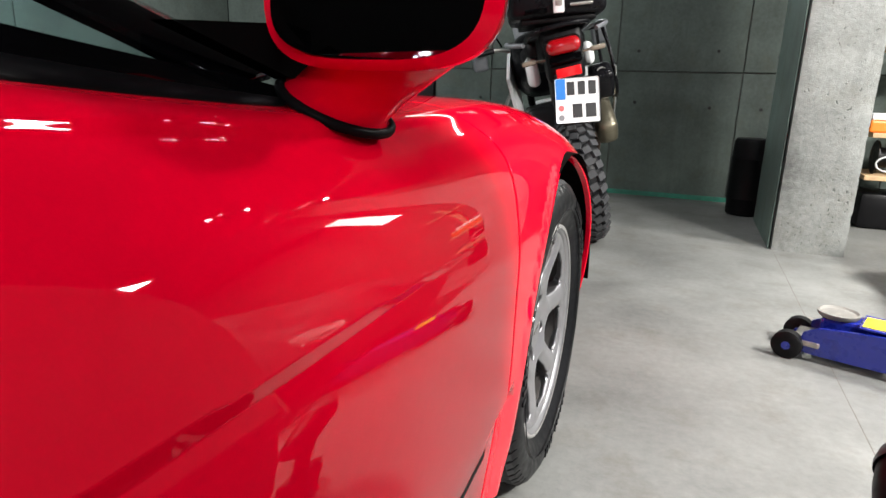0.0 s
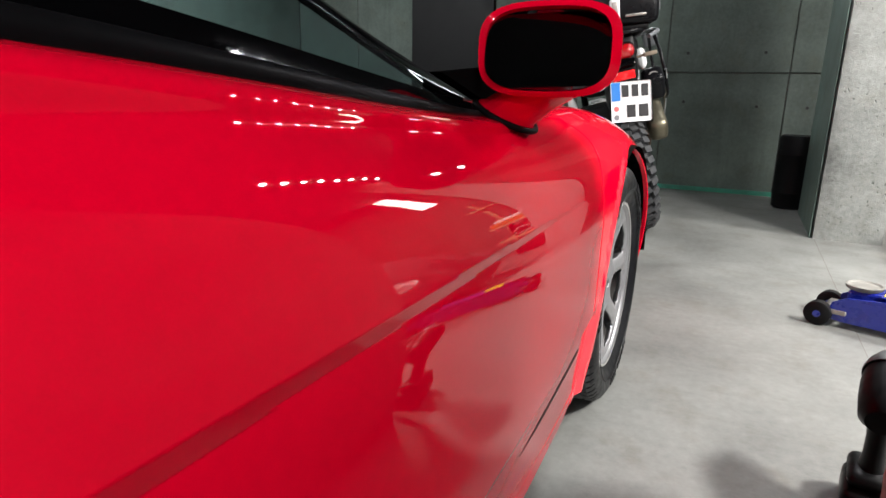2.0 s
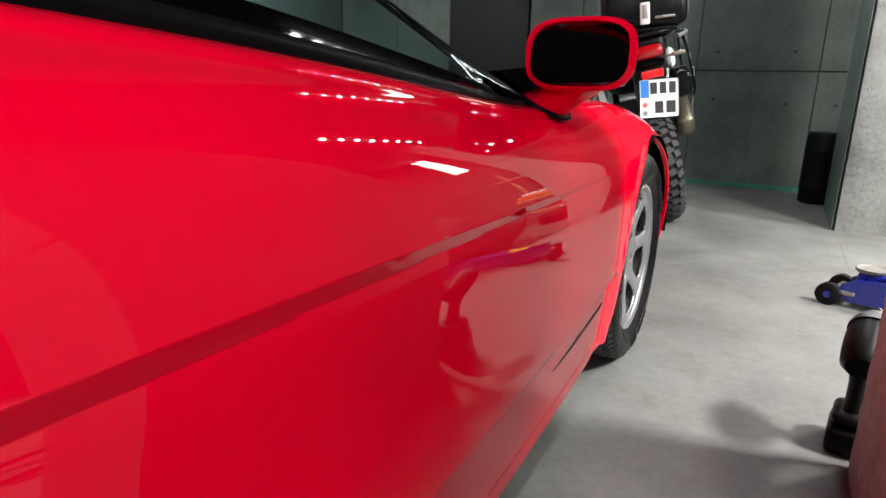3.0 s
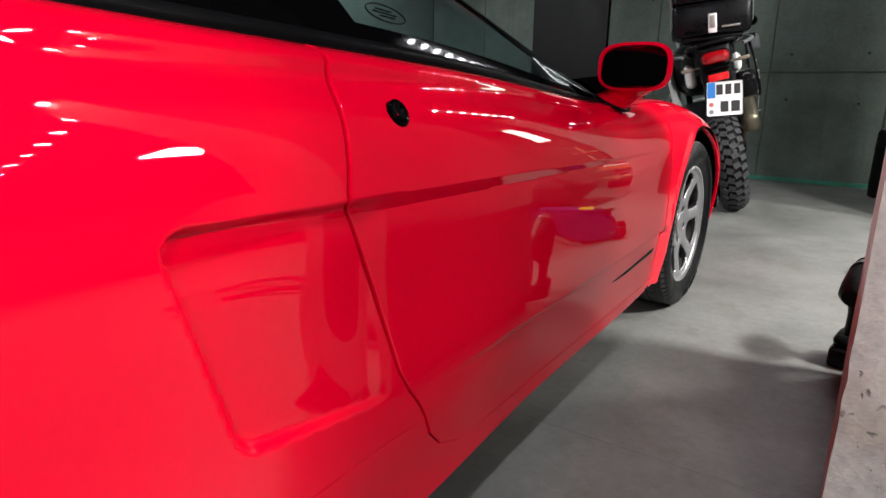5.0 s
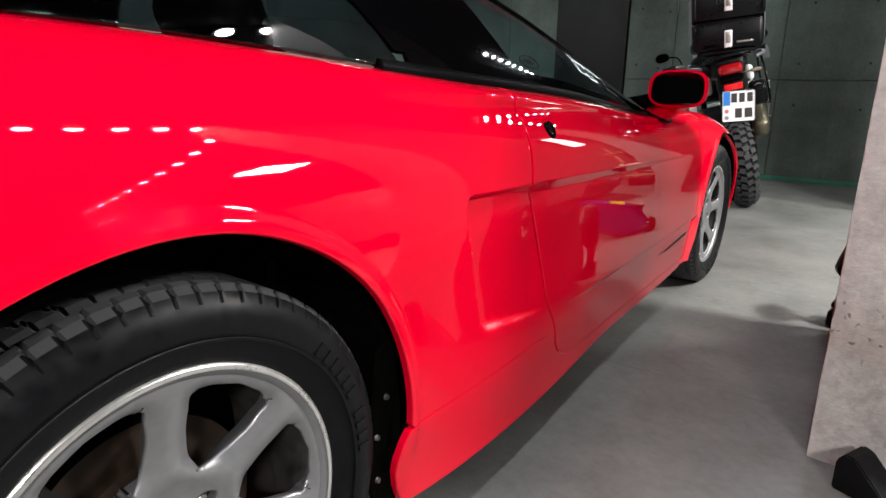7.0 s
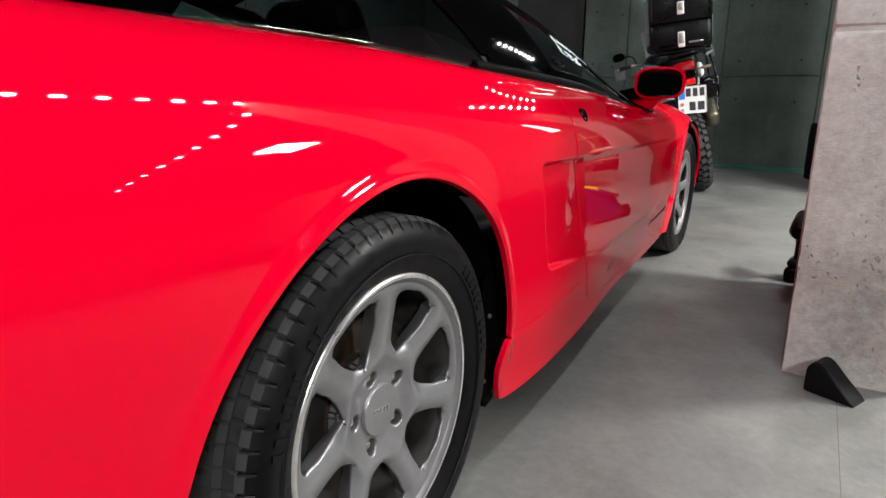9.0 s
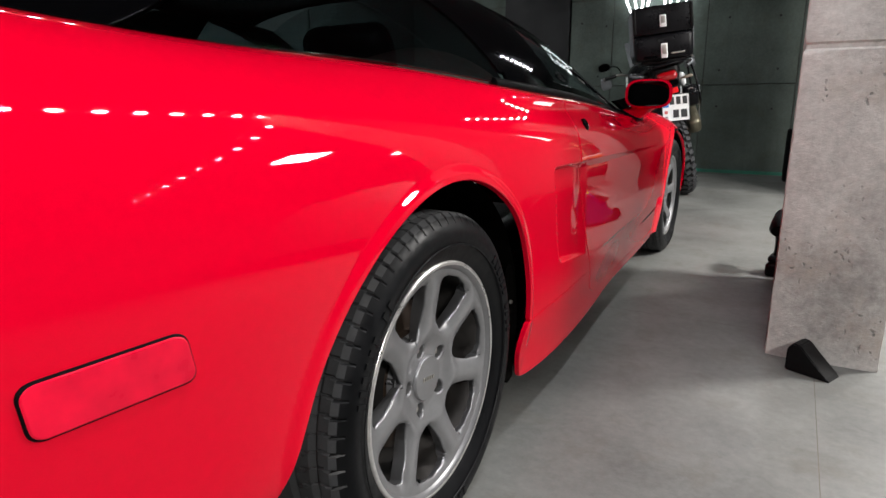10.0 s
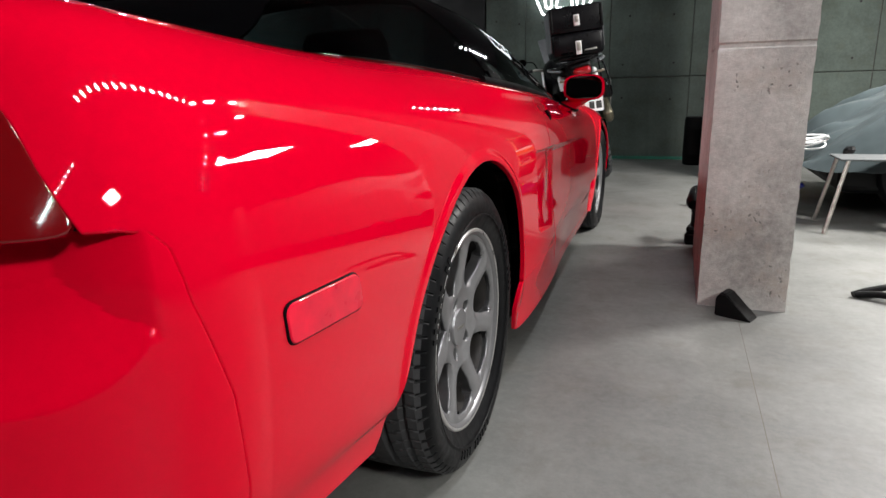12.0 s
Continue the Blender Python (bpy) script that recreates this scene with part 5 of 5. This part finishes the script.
# silencer and its guard
bm = bmesh.new()
OLIVE = plain("brushed_titanium", (0.17, 0.155, 0.11), 0.4, metal=0.8, grain=0.15, scale=60)
box(bm, -0.05, 0.05, -0.22, 0.22, -0.065, 0.065, 0.035, m=Matrix.Translation((0.165, 0.04, 0.66)) @ pose(0, 0, 0, 34, 0, -3), segments=3)
part("silencer", bm, OLIVE, bike, "brushed metal silencer", smooth=40)
bm = bmesh.new()
box(bm, -0.056, 0.056, -0.06, 0.06, -0.075, 0.075, 0.03, m=Matrix.Translation((0.165, -0.13, 0.80)) @ pose(0, 0, 0, 34, 0, -3), segments=3)
part("silencer_cap", bm, CASE, bike, "black silencer end cap", smooth=40)
bm = bmesh.new()
lathe(bm, [(0.0, 0.018), (0.012, 0.02), (0.012, 0.026), (0.0, 0.028)], 24, closed=True)
bmesh.ops.transform(bm, matrix=Matrix.Translation((0.165, -0.185, 0.835)) @ pose(0, 0, 0, 0, 0, -90) @ pose(0, 0, 0, 0, -34, 0), verts=bm.verts)
part("tail_pipe", bm, STEEL, bike, "bright metal tail pipe", smooth=40)
bike_tube("silencer_guard", [(0.235, -0.16, 0.86), (0.24, -0.1, 0.8), (0.238, 0.0, 0.7), (0.232, 0.1, 0.6)], 0.008, CHROME, "bright guard rod beside the silencer")
bike_tube("pannier_rail", [(0.14, 0.2, 1.06), (0.23, 0.12, 1.08), (0.235, -0.1, 1.06), (0.17, -0.2, 1.04)], 0.011, GREY_CASE, "grey luggage rail")
bike_tube("pannier_rail", [(-0.14, 0.2, 1.06), (-0.23, 0.12, 1.08), (-0.235, -0.1, 1.06), (-0.17, -0.2, 1.04)], 0.011, GREY_CASE, "grey luggage rail")
bike_tube("pannier_hoop", [(0.22, 0.1, 1.06), (0.235, 0.2, 0.9), (0.24, 0.1, 0.72), (0.24, -0.08, 0.74), (0.23, -0.12, 0.92), (0.22, -0.06, 1.05)], 0.009, CASE, "black luggage hoop")
bike_tube("exhaust_pipe", [(0.15, 0.18, 0.52), (0.13, 0.3, 0.40), (0.12, 0.45, 0.33), (0.1, 0.7, 0.3)], 0.022, RUST, "discoloured exhaust pipe")
bike_box("side_cover", 0.11, 0.165, -0.08, 0.24, 0.885, 1.0, WHITE, "white side cover", 0.03)
bike_box("side_cover", -0.16, -0.10, 0.06, 0.24, 0.84, 1.0, WHITE, "white side cover", 0.03)
bm = bmesh.new()
rod(bm, (0.17, 0.42, 0.57), (0.30, 0.43, 0.585), 0.011, 0.008)
part("foot_peg", bm, CHROME, bike, "bright metal foot peg", smooth=40)
bm = bmesh.new()
box(bm, 0.15, 0.19, 0.38, 0.46, 0.52, 0.66, 0.012)
part("peg_bracket", bm, BLACK_PLASTIC, bike)
# front: tank, fairing, fork, bars
bm = bmesh.new()
rings = []
for y, hw, z0, z1 in ((0.62, 0.10, 0.95, 1.04), (0.72, 0.14, 0.88, 1.10), (0.85, 0.19, 0.80, 1.17), (1.0, 0.21, 0.76, 1.19), (1.12, 0.19, 0.80, 1.15)):
    rings.append([bm.verts.new((hw * math.copysign(abs(math.cos(a)) ** 0.7, math.cos(a)), y, (z0 + z1) / 2 + (z1 - z0) / 2 * math.copysign(abs(math.sin(a)) ** 0.8, math.sin(a)))) for a in [2 * math.pi * k / 24 for k in range(24)]])
for a, b in zip(rings, rings[1:]):
    for k in range(24):
        bm.faces.new((a[k], a[(k + 1) % 24], b[(k + 1) % 24], b[k]))
bm.faces.new(rings[0]), bm.faces.new(rings[-1])
part("tank", bm, CASE, bike, "black fuel tank", smooth=60)
for sx in (-1, 1):
    bm = bmesh.new()
    prism(bm, [(0.0, 0.0), (0.12, -0.34), (0.34, -0.30), (0.42, 0.0), (0.25, 0.16)], 0.02, Matrix.Translation((sx * 0.24, 0.72, 0.92)) @ pose(0, 0, 0, 0, 0, 90 + sx * 10))
    part("fairing", bm, WHITE, bike, "white side fairing")
    bike_tube("crash_bar", [(sx * 0.1, 0.75, 0.35), (sx * 0.27, 0.85, 0.5), (sx * 0.30, 1.0, 0.72), (sx * 0.22, 1.15, 0.85)], 0.013, STEEL, "grey crash bar")
    bm = bmesh.new()
    rod(bm, (sx * 0.10, 1.52, 0.345), (sx * 0.10, 1.22, 1.08), 0.026)
    part("fork_leg", bm, BLACK_GLOSS, bike, "black fork leg", smooth=40)
    bm = bmesh.new()
    box(bm, -0.05, 0.05, -0.03, 0.03, -0.07, 0.05, 0.022, m=Matrix.Translation((sx * 0.40, 1.10, 1.08)) @ pose(0, 0, 0, 15, 0, sx * -12), segments=3)
    part("handguard", bm, GREY_CASE, bike, "grey handguard", smooth=40)
    bm = bmesh.new()
    rod(bm, (sx * 0.30, 1.02, 1.12), (sx * 0.41, 0.98, 1.115), 0.017)
    part("grip", bm, BLACK_PLASTIC, bike, "black grip", smooth=40)
    bike_tube("mirror_stalk", [(sx * 0.24, 1.05, 1.13), (sx * 0.27, 1.06, 1.20), (sx * 0.34, 1.06, 1.22)], 0.006, BLACK_GLOSS)
    bm = bmesh.new()
    pts = rounded([(-0.06, -0.035), (0.05, -0.04), (0.065, 0.01), (0.03, 0.045), (-0.055, 0.035)], 2)
    prism(bm, pts, 0.02, Matrix.Translation((sx * 0.39, 1.05, 1.225)) @ pose(0, 0, 0, 0, 0, 0) @ Matrix.Diagonal((sx, 1, 1, 1)))
    mir = part("mirror", bm, BLACK_PLASTIC, bike, "black rear-view mirror")
    bm = bmesh.new()
    prism(bm, [(x * 0.88, z * 0.88) for x, z in pts], 0.001, Matrix.Translation((sx * 0.39, 1.048, 1.225)) @ Matrix.Diagonal((sx, 1, 1, 1)))
    part("mirror_glass", bm, MIRROR, mir)
bike_tube("handlebar", [(-0.42, 0.98, 1.115), (-0.28, 1.03, 1.12), (-0.12, 1.12, 1.08), (0.12, 1.12, 1.08), (0.28, 1.03, 1.12), (0.42, 0.98, 1.115)], 0.012, STEEL, "grey handlebar")
bike_box("windscreen_frame", -0.14, 0.14, 1.24, 1.27, 1.12, 1.42, GREY_CASE, "smoky grey windscreen", 0.01, rx=-24)
bike_box("headlamp", -0.13, 0.13, 1.20, 1.38, 0.95, 1.14, BLACK_GLOSS, "black headlamp nacelle", 0.04)
bike_tube("side_stand", [(-0.1, 0.62, 0.30), (-0.2, 0.66, 0.17), (-0.27, 0.68, 0.083)], 0.012, BLACK_GLOSS, "black side stand", 3)
bike_box("front_fender", -0.065, 0.065, 1.35, 1.72, 0.69, 0.72, WHITE, "white front fender", 0.012)

# ---------------------------------------------------------------- trolley jack
jack = thing("trolley_jack", 1.405, 3.40, 0, "blue steel trolley jack with a yellow label, on the floor", "jack", rz=-19)
for y in (0.0, 0.14):
    bm = bmesh.new()
    prism(bm, rounded([(0.035, 0.028), (0.10, 0.022), (0.62, 0.03), (0.64, 0.10), (0.5, 0.145), (0.2, 0.122), (0.05, 0.105)], 1), 0.010, Matrix.Translation((0, y - 0.005, 0)))
    part("side_plate", bm, BLUE, jack, "blue steel side plate")
    bm = bmesh.new()
    lathe(bm, [(-0.02, 0.0), (-0.02, 0.036), (-0.016, 0.042), (0.016, 0.042), (0.02, 0.036), (0.02, 0.0)], 28)
    bmesh.ops.transform(bm, matrix=Matrix.Translation((0.012, y + (0.01 if y else -0.012), 0.042)) @ pose(0, 0, 0, 0, 0, 90), verts=bm.verts)
    wheel = part("front_roller", bm, BLACK_PLASTIC, jack, "black roller", smooth=40)
    bm = bmesh.new()
    rod(bm, (0.012, y - 0.034, 0.042), (0.012, y + 0.034, 0.042), 0.012)
    part("axle", bm, BLUE, wheel)
    bm = bmesh.new()
    lathe(bm, [(-0.014, 0.0), (-0.014, 0.03), (0.014, 0.03), (0.014, 0.0)], 24)
    bmesh.ops.transform(bm, matrix=Matrix.Translation((0.60, y, 0.03)) @ pose(0, 0, 0, 0, 0, 90), verts=bm.verts)
    part("castor", bm, BLACK_PLASTIC, jack, smooth=40)
bm = bmesh.new()
box(bm, -0.04, 0.04, -0.012, 0.235, -0.008, 0.008, 0.004, m=Matrix.Translation((0.055, 0, 0.055)))
part("front_axle", bm, STEEL, jack)
bm = bmesh.new()
box(bm, 0, 0.42, 0.055, 0.15, 0.075, 0.125, 0.01, m=pose(0.08, 0, 0.0, 0, -2, 0))
part("lift_arm", bm, BLUE, jack, "blue lifting arm")
bm = bmesh.new()
lathe(bm, [(0.0, 0.0), (0.004, 0.050), (0.010, 0.056), (0.020, 0.058), (0.022, 0.052), (0.016, 0.046), (0.016, 0.0)], 32)
bmesh.ops.transform(bm, matrix=Matrix.Translation((0.115, 0.10, 0.122)) @ pose(0, 0, 0, 0, -90, 0), verts=bm.verts)
part("saddle", bm, plain("worn_pad", (0.16, 0.155, 0.14), 0.7, grain=0.4, scale=60), jack, "worn grey rubber saddle", smooth=40)
bm = bmesh.new()
box(bm, 0.178, 0.36, 0.006, 0.145, 0.130, 0.136, 0.002)
top_plate = part("cover_plate", bm, BLUE, jack, "blue cover plate")
bm = bmesh.new()
box(bm, 0.185, 0.275, 0.02, 0.12, 0.1365, 0.138)
part("label", bm, YELLOW, jack, "yellow warning label")
bm = bmesh.new()
tube(bm, bend([(0.54, 0.085, 0.11), (0.60, 0.085, 0.145), (0.66, 0.085, 0.19)]), 0.016, 12)
part("handle_socket", bm, BLUE, jack, "blue handle socket", smooth=60)

# ---------------------------------------------------------------- cordless impact wrench by the column
wrench = thing("impact_wrench", 1.372, 2.262, 0, "black cordless impact wrench standing on its battery", "power tool", rz=-8)
wrench.matrix_world = pose(1.398, 2.285, 0, 0, 0, -8)
bm = bmesh.new()
box(bm, -0.042, 0.042, -0.07, 0.06, 0.0, 0.062, 0.014, segments=3)
part("battery", bm, BLACK_PLASTIC, wrench, "black battery pack", smooth=40)
bm = bmesh.new()
box(bm, -0.038, 0.038, -0.06, 0.05, 0.064, 0.095, 0.016, segments=3)
part("foot", bm, BLACK_PLASTIC, wrench, smooth=40)
bm = bmesh.new()
rings = []
for z, rx, ry in ((0.085, 0.023, 0.032), (0.12, 0.019, 0.026), (0.16, 0.019, 0.025), (0.195, 0.024, 0.034), (0.215, 0.03, 0.045)):
    rings.append([bm.verts.new((rx * math.cos(a), -0.01 + ry * math.sin(a), z)) for a in [2 * math.pi * k / 20 for k in range(20)]])
for a, b in zip(rings, rings[1:]):
    for k in range(20):
        bm.faces.new((a[k], a[(k + 1) % 20], b[(k + 1) % 20], b[k]))
part("grip", bm, BLACK_PLASTIC, wrench, "black grip", smooth=60)
head_m = Matrix.Translation((0, -0.01, 0.245)) @ Vector((0.05, 0.9, 0.36)).to_track_quat("X", "Z").to_matrix().to_4x4()
bm = bmesh.new()
lathe(bm, [(-0.075, 0.0), (-0.075, 0.028), (-0.06, 0.040), (-0.02, 0.044), (0.02, 0.045), (0.05, 0.042)], 32)
bmesh.ops.transform(bm, matrix=head_m, verts=bm.verts)
part("motor_housing", bm, BLACK_PLASTIC, wrench, "black motor housing", smooth=40)
bm = bmesh.new()
lathe(bm, [(0.048, 0.046), (0.056, 0.046), (0.075, 0.040), (0.10, 0.026), (0.10, 0.0)], 32)
bmesh.ops.transform(bm, matrix=head_m, verts=bm.verts)
part("gear_case", bm, plain("dark_cast_alloy", (0.16, 0.165, 0.17), 0.4, metal=0.7, grain=0.2, scale=60), wrench, "grey alloy gear case", smooth=40)
bm = bmesh.new()
lathe(bm, [(0.10, 0.012), (0.128, 0.012), (0.13, 0.010), (0.13, 0.0)], 20)
bmesh.ops.transform(bm, matrix=head_m, verts=bm.verts)
part("drive", bm, CHROME, wrench, "bright metal drive", smooth=40)

# ---------------------------------------------------------------- wheel chock
chock = thing("wheel_chock", 1.45, 1.135, 0, "black rubber wheel chock at the foot of the column", "wheel chock", rz=-24)
bm = bmesh.new()
prism(bm, [(0, 0), (0.13, 0), (0.118, 0.01), (0.037, 0.088), (0.016, 0.09), (0, 0.068)], 0.075)
bmesh.ops.bevel(bm, geom=list(bm.edges), offset=0.004, segments=2, affect="EDGES")
part("wedge", bm, BLACK_PLASTIC, chock, "black ribbed rubber wedge", smooth=30)

# ---------------------------------------------------------------- black drum behind the far column
drum = thing("black_drum", 1.455, 5.90, 0, "black plastic drum against the concrete wall", "drum")
bm = bmesh.new()
lathe(bm, [(0, 0.0), (0, 0.10), (0.012, 0.112), (0.1, 0.115), (0.11, 0.119), (0.12, 0.115), (0.36, 0.115), (0.37, 0.119), (0.38, 0.115), (0.48, 0.112), (0.50, 0.10), (0.50, 0.0)], 40)
bmesh.ops.transform(bm, matrix=pose(0, 0, 0, 0, -90, 0), verts=bm.verts)
part("drum_body", bm, BLACK_PLASTIC, drum, smooth=40)

# ---------------------------------------------------------------- shelving beyond the far column
WOOD = plain("pine_board", (0.42, 0.28, 0.15), 0.6, grain=0.25, scale=14, bump=0.2)
shelf = thing("storage_shelf", 2.06, 5.72, 0, "raw pine shelf unit with garage clutter, against the wall", "shelf")
for z in (0.30, 0.55, 1.05):
    bm = bmesh.new()
    box(bm, 0, 0.34, 0, 0.42, z, z + 0.028, 0.003)
    part("board", bm, WOOD, shelf, "pine shelf board")
for x in (0.005, 0.29):
    for y in (0.375,):
        bm = bmesh.new()
        box(bm, x, x + 0.045, y, y + 0.044, 0, 1.3, 0.003)
        part("upright", bm, WOOD, shelf, "pine upright")
bin_ = thing("storage_bin", 2.14, 5.76, 0.578, "orange plastic storage bin on the shelf", "storage bin")
bm = bmesh.new()
box(bm, -0.1, 0.24, -0.03, 0.25, 0.0, 0.07, 0.012)
part("bin_body", bm, plain("orange_plastic", (0.7, 0.17, 0.012), 0.4), bin_)
bm = bmesh.new()
box(bm, -0.09, 0.2, 0.0, 0.22, 0.071, 0.11, 0.01)
part("paper_stack", bm, WHITE, bin_, "white packets in the bin")
reel = thing("cable_reel", 2.2, 5.86, 0.328, "black cable reel with a grey loop on the shelf", "cable reel")
bm = bmesh.new()
lathe(bm, [(-0.08, 0), (-0.08, 0.1), (-0.07, 0.1), (-0.06, 0.06), (0.06, 0.06), (0.07, 0.1), (0.08, 0.1), (0.08, 0)], 32)
bmesh.ops.transform(bm, matrix=Matrix.Translation((0, 0, 0.101)), verts=bm.verts)
part("drum", bm, BLACK_PLASTIC, reel, smooth=30)
bm = bmesh.new()
tube(bm, [(-0.02 + 0.07 * math.cos(a), -0.115, 0.07 + 0.045 * math.sin(a)) for a in [2 * math.pi * k / 30 for k in range(30)]], 0.005, 8, closed=True)
part("cable", bm, plain("grey_cable", (0.5, 0.5, 0.5), 0.5), reel, "grey cable loop")
bag = thing("black_case", 2.12, 5.86, 0.0, "black tool case under the shelf", "tool case")
bm = bmesh.new()
box(bm, -0.05, 0.26, -0.1, 0.2, 0, 0.22, 0.03)
part("case_body", bm, BLACK_PLASTIC, bag, smooth=40)

# ---------------------------------------------------------------- covered car
covered = thing("covered_car", 2.0, 3.0, 0, "car under a shiny grey fabric cover", "car")
CLOTH = plain("grey_cover_cloth", (0.045, 0.06, 0.064), 0.55, spec=0.25, grain=0.15, scale=18, bump=0.2)
bm = bmesh.new()
nx, ny = 90, 60
grid = []
for i in range(nx + 1):
    row = []
    for j in range(ny + 1):
        x, v = 4.1 * i / nx, -1 + 2 * j / ny
        top = 0.50 + 0.62 * float(ease((x - 0.05) / 1.25)) + 0.35 * float(ease((x - 1.3) / 0.9)) - 0.3 * float(ease((x - 3.0) / 1.0))
        top -= 0.22 * (1 - min(1.0, x / 0.28)) ** 2
        drop = abs(v) ** 5
        z = top * (1 - drop) + (0.30 + 0.06 * noise.noise(Vector((x * 5, v, 0)))) * drop
        fold = noise.noise(Vector((x * 1.6 + v * 2.2, v * 2.5 - x * 0.8, 1.7)))
        fine = noise.noise(Vector((x * 5 - v * 3, v * 6, 4.2)))
        z += 0.09 * (abs(fold) * 2 - 0.5) + 0.03 * (abs(fine) * 2 - 0.4) * (0.4 + drop)
        wide = 0.84 + 0.05 * math.sin(x * 2.2) - 0.22 * (1 - min(1.0, x / 0.5)) ** 2
        row.append(bm.verts.new((x, 0.86 + v * wide + 0.03 * fine, max(0.2, z))))
    grid.append(row)
for i in range(nx):
    for j in range(ny):
        bm.faces.new((grid[i][j], grid[i + 1][j], grid[i + 1][j + 1], grid[i][j + 1]))
hem = [bm.verts.new((v.co.x + 0.03, v.co.y, v.co.z - 0.18)) for v in grid[0]]
for j in range(ny):
    bm.faces.new((grid[0][j], grid[0][j + 1], hem[j + 1], hem[j]))
part("cover", bm, CLOTH, covered, "shiny grey-blue fabric cover with folds", smooth=80)
bm = bmesh.new()
box(bm, 0.22, 3.9, 0.12, 1.6, 0.16, 0.45, 0.05, segments=3)
part("underbody", bm, BLACK_PLASTIC, covered, "dark lower body")
for x in (0.72, 3.2):
    for y in (0.16, 1.5):
        bm = bmesh.new()
        lathe(bm, [(-0.1, 0.18), (-0.1, 0.3), (-0.08, 0.315), (0.08, 0.315), (0.1, 0.3), (0.1, 0.18), (0.06, 0.17), (0.06, 0.0)], 40)
        bmesh.ops.transform(bm, matrix=Matrix.Translation((x, y, 0.315)) @ pose(0, 0, 0, 0, 0, 90), verts=bm.verts)
        part("tyre", bm, RUBBER, covered, smooth=40)
cord = thing("white_cord", 2.12, 3.36, 0.44, "loose coil of white cord on the fabric cover", "cord")
for k in range(4):
    bm = bmesh.new()
    tube(bm, [(0.10 * math.cos(a) - 0.05, 0.05 * math.sin(a) - 0.02 * k, 0.012 * k + 0.03 * math.sin(a + k)) for a in [2 * math.pi * q / 36 for q in range(36)]], 0.006, 8, closed=True)
    part("turn", bm, WHITE, cord, smooth=60)

stool = thing("folding_stool", 2.30, 2.86, 0, "folding stool with a grey seat and tubular steel legs", "stool")
bm = bmesh.new()
box(bm, -0.17, 0.3, -0.13, 0.16, 0.40, 0.412, 0.004, segments=2)
part("seat", bm, plain("grey_fabric", (0.06, 0.066, 0.068), 0.7, grain=0.1, scale=40, bump=0.3), stool, "grey fabric seat")
for a, b in (((-0.13, -0.12, 0.40), (-0.22, -0.20, 0)), ((0.15, -0.12, 0.40), (0.14, -0.2, 0)), ((-0.13, 0.14, 0.40), (-0.2, 0.2, 0)), ((0.28, 0.14, 0.40), (0.33, 0.2, 0))):
    bm = bmesh.new()
    rod(bm, a, b, 0.011)
    part("leg", bm, STEEL, stool, "tubular steel leg", smooth=60)

scrap = thing("plastic_guard", 1.97, 1.50, 0, "bent black plastic strap lying on the floor", "plastic strap")
for path in ([(0, 0, 0.012), (0.07, 0.02, 0.035), (0.2, 0.04, 0.06), (0.36, 0.0, 0.05), (0.5, -0.1, 0.014)], [(0.012, -0.004, 0.014), (0.09, -0.03, 0.03), (0.18, -0.1, 0.025), (0.26, -0.2, 0.014)]):
    bm = bmesh.new()
    tube(bm, bend(path), 0.015, 10)
    bmesh.ops.scale(bm, vec=(1, 1, 0.9), verts=bm.verts)
    part("strap_arm", bm, BLACK_PLASTIC, scrap, smooth=50)
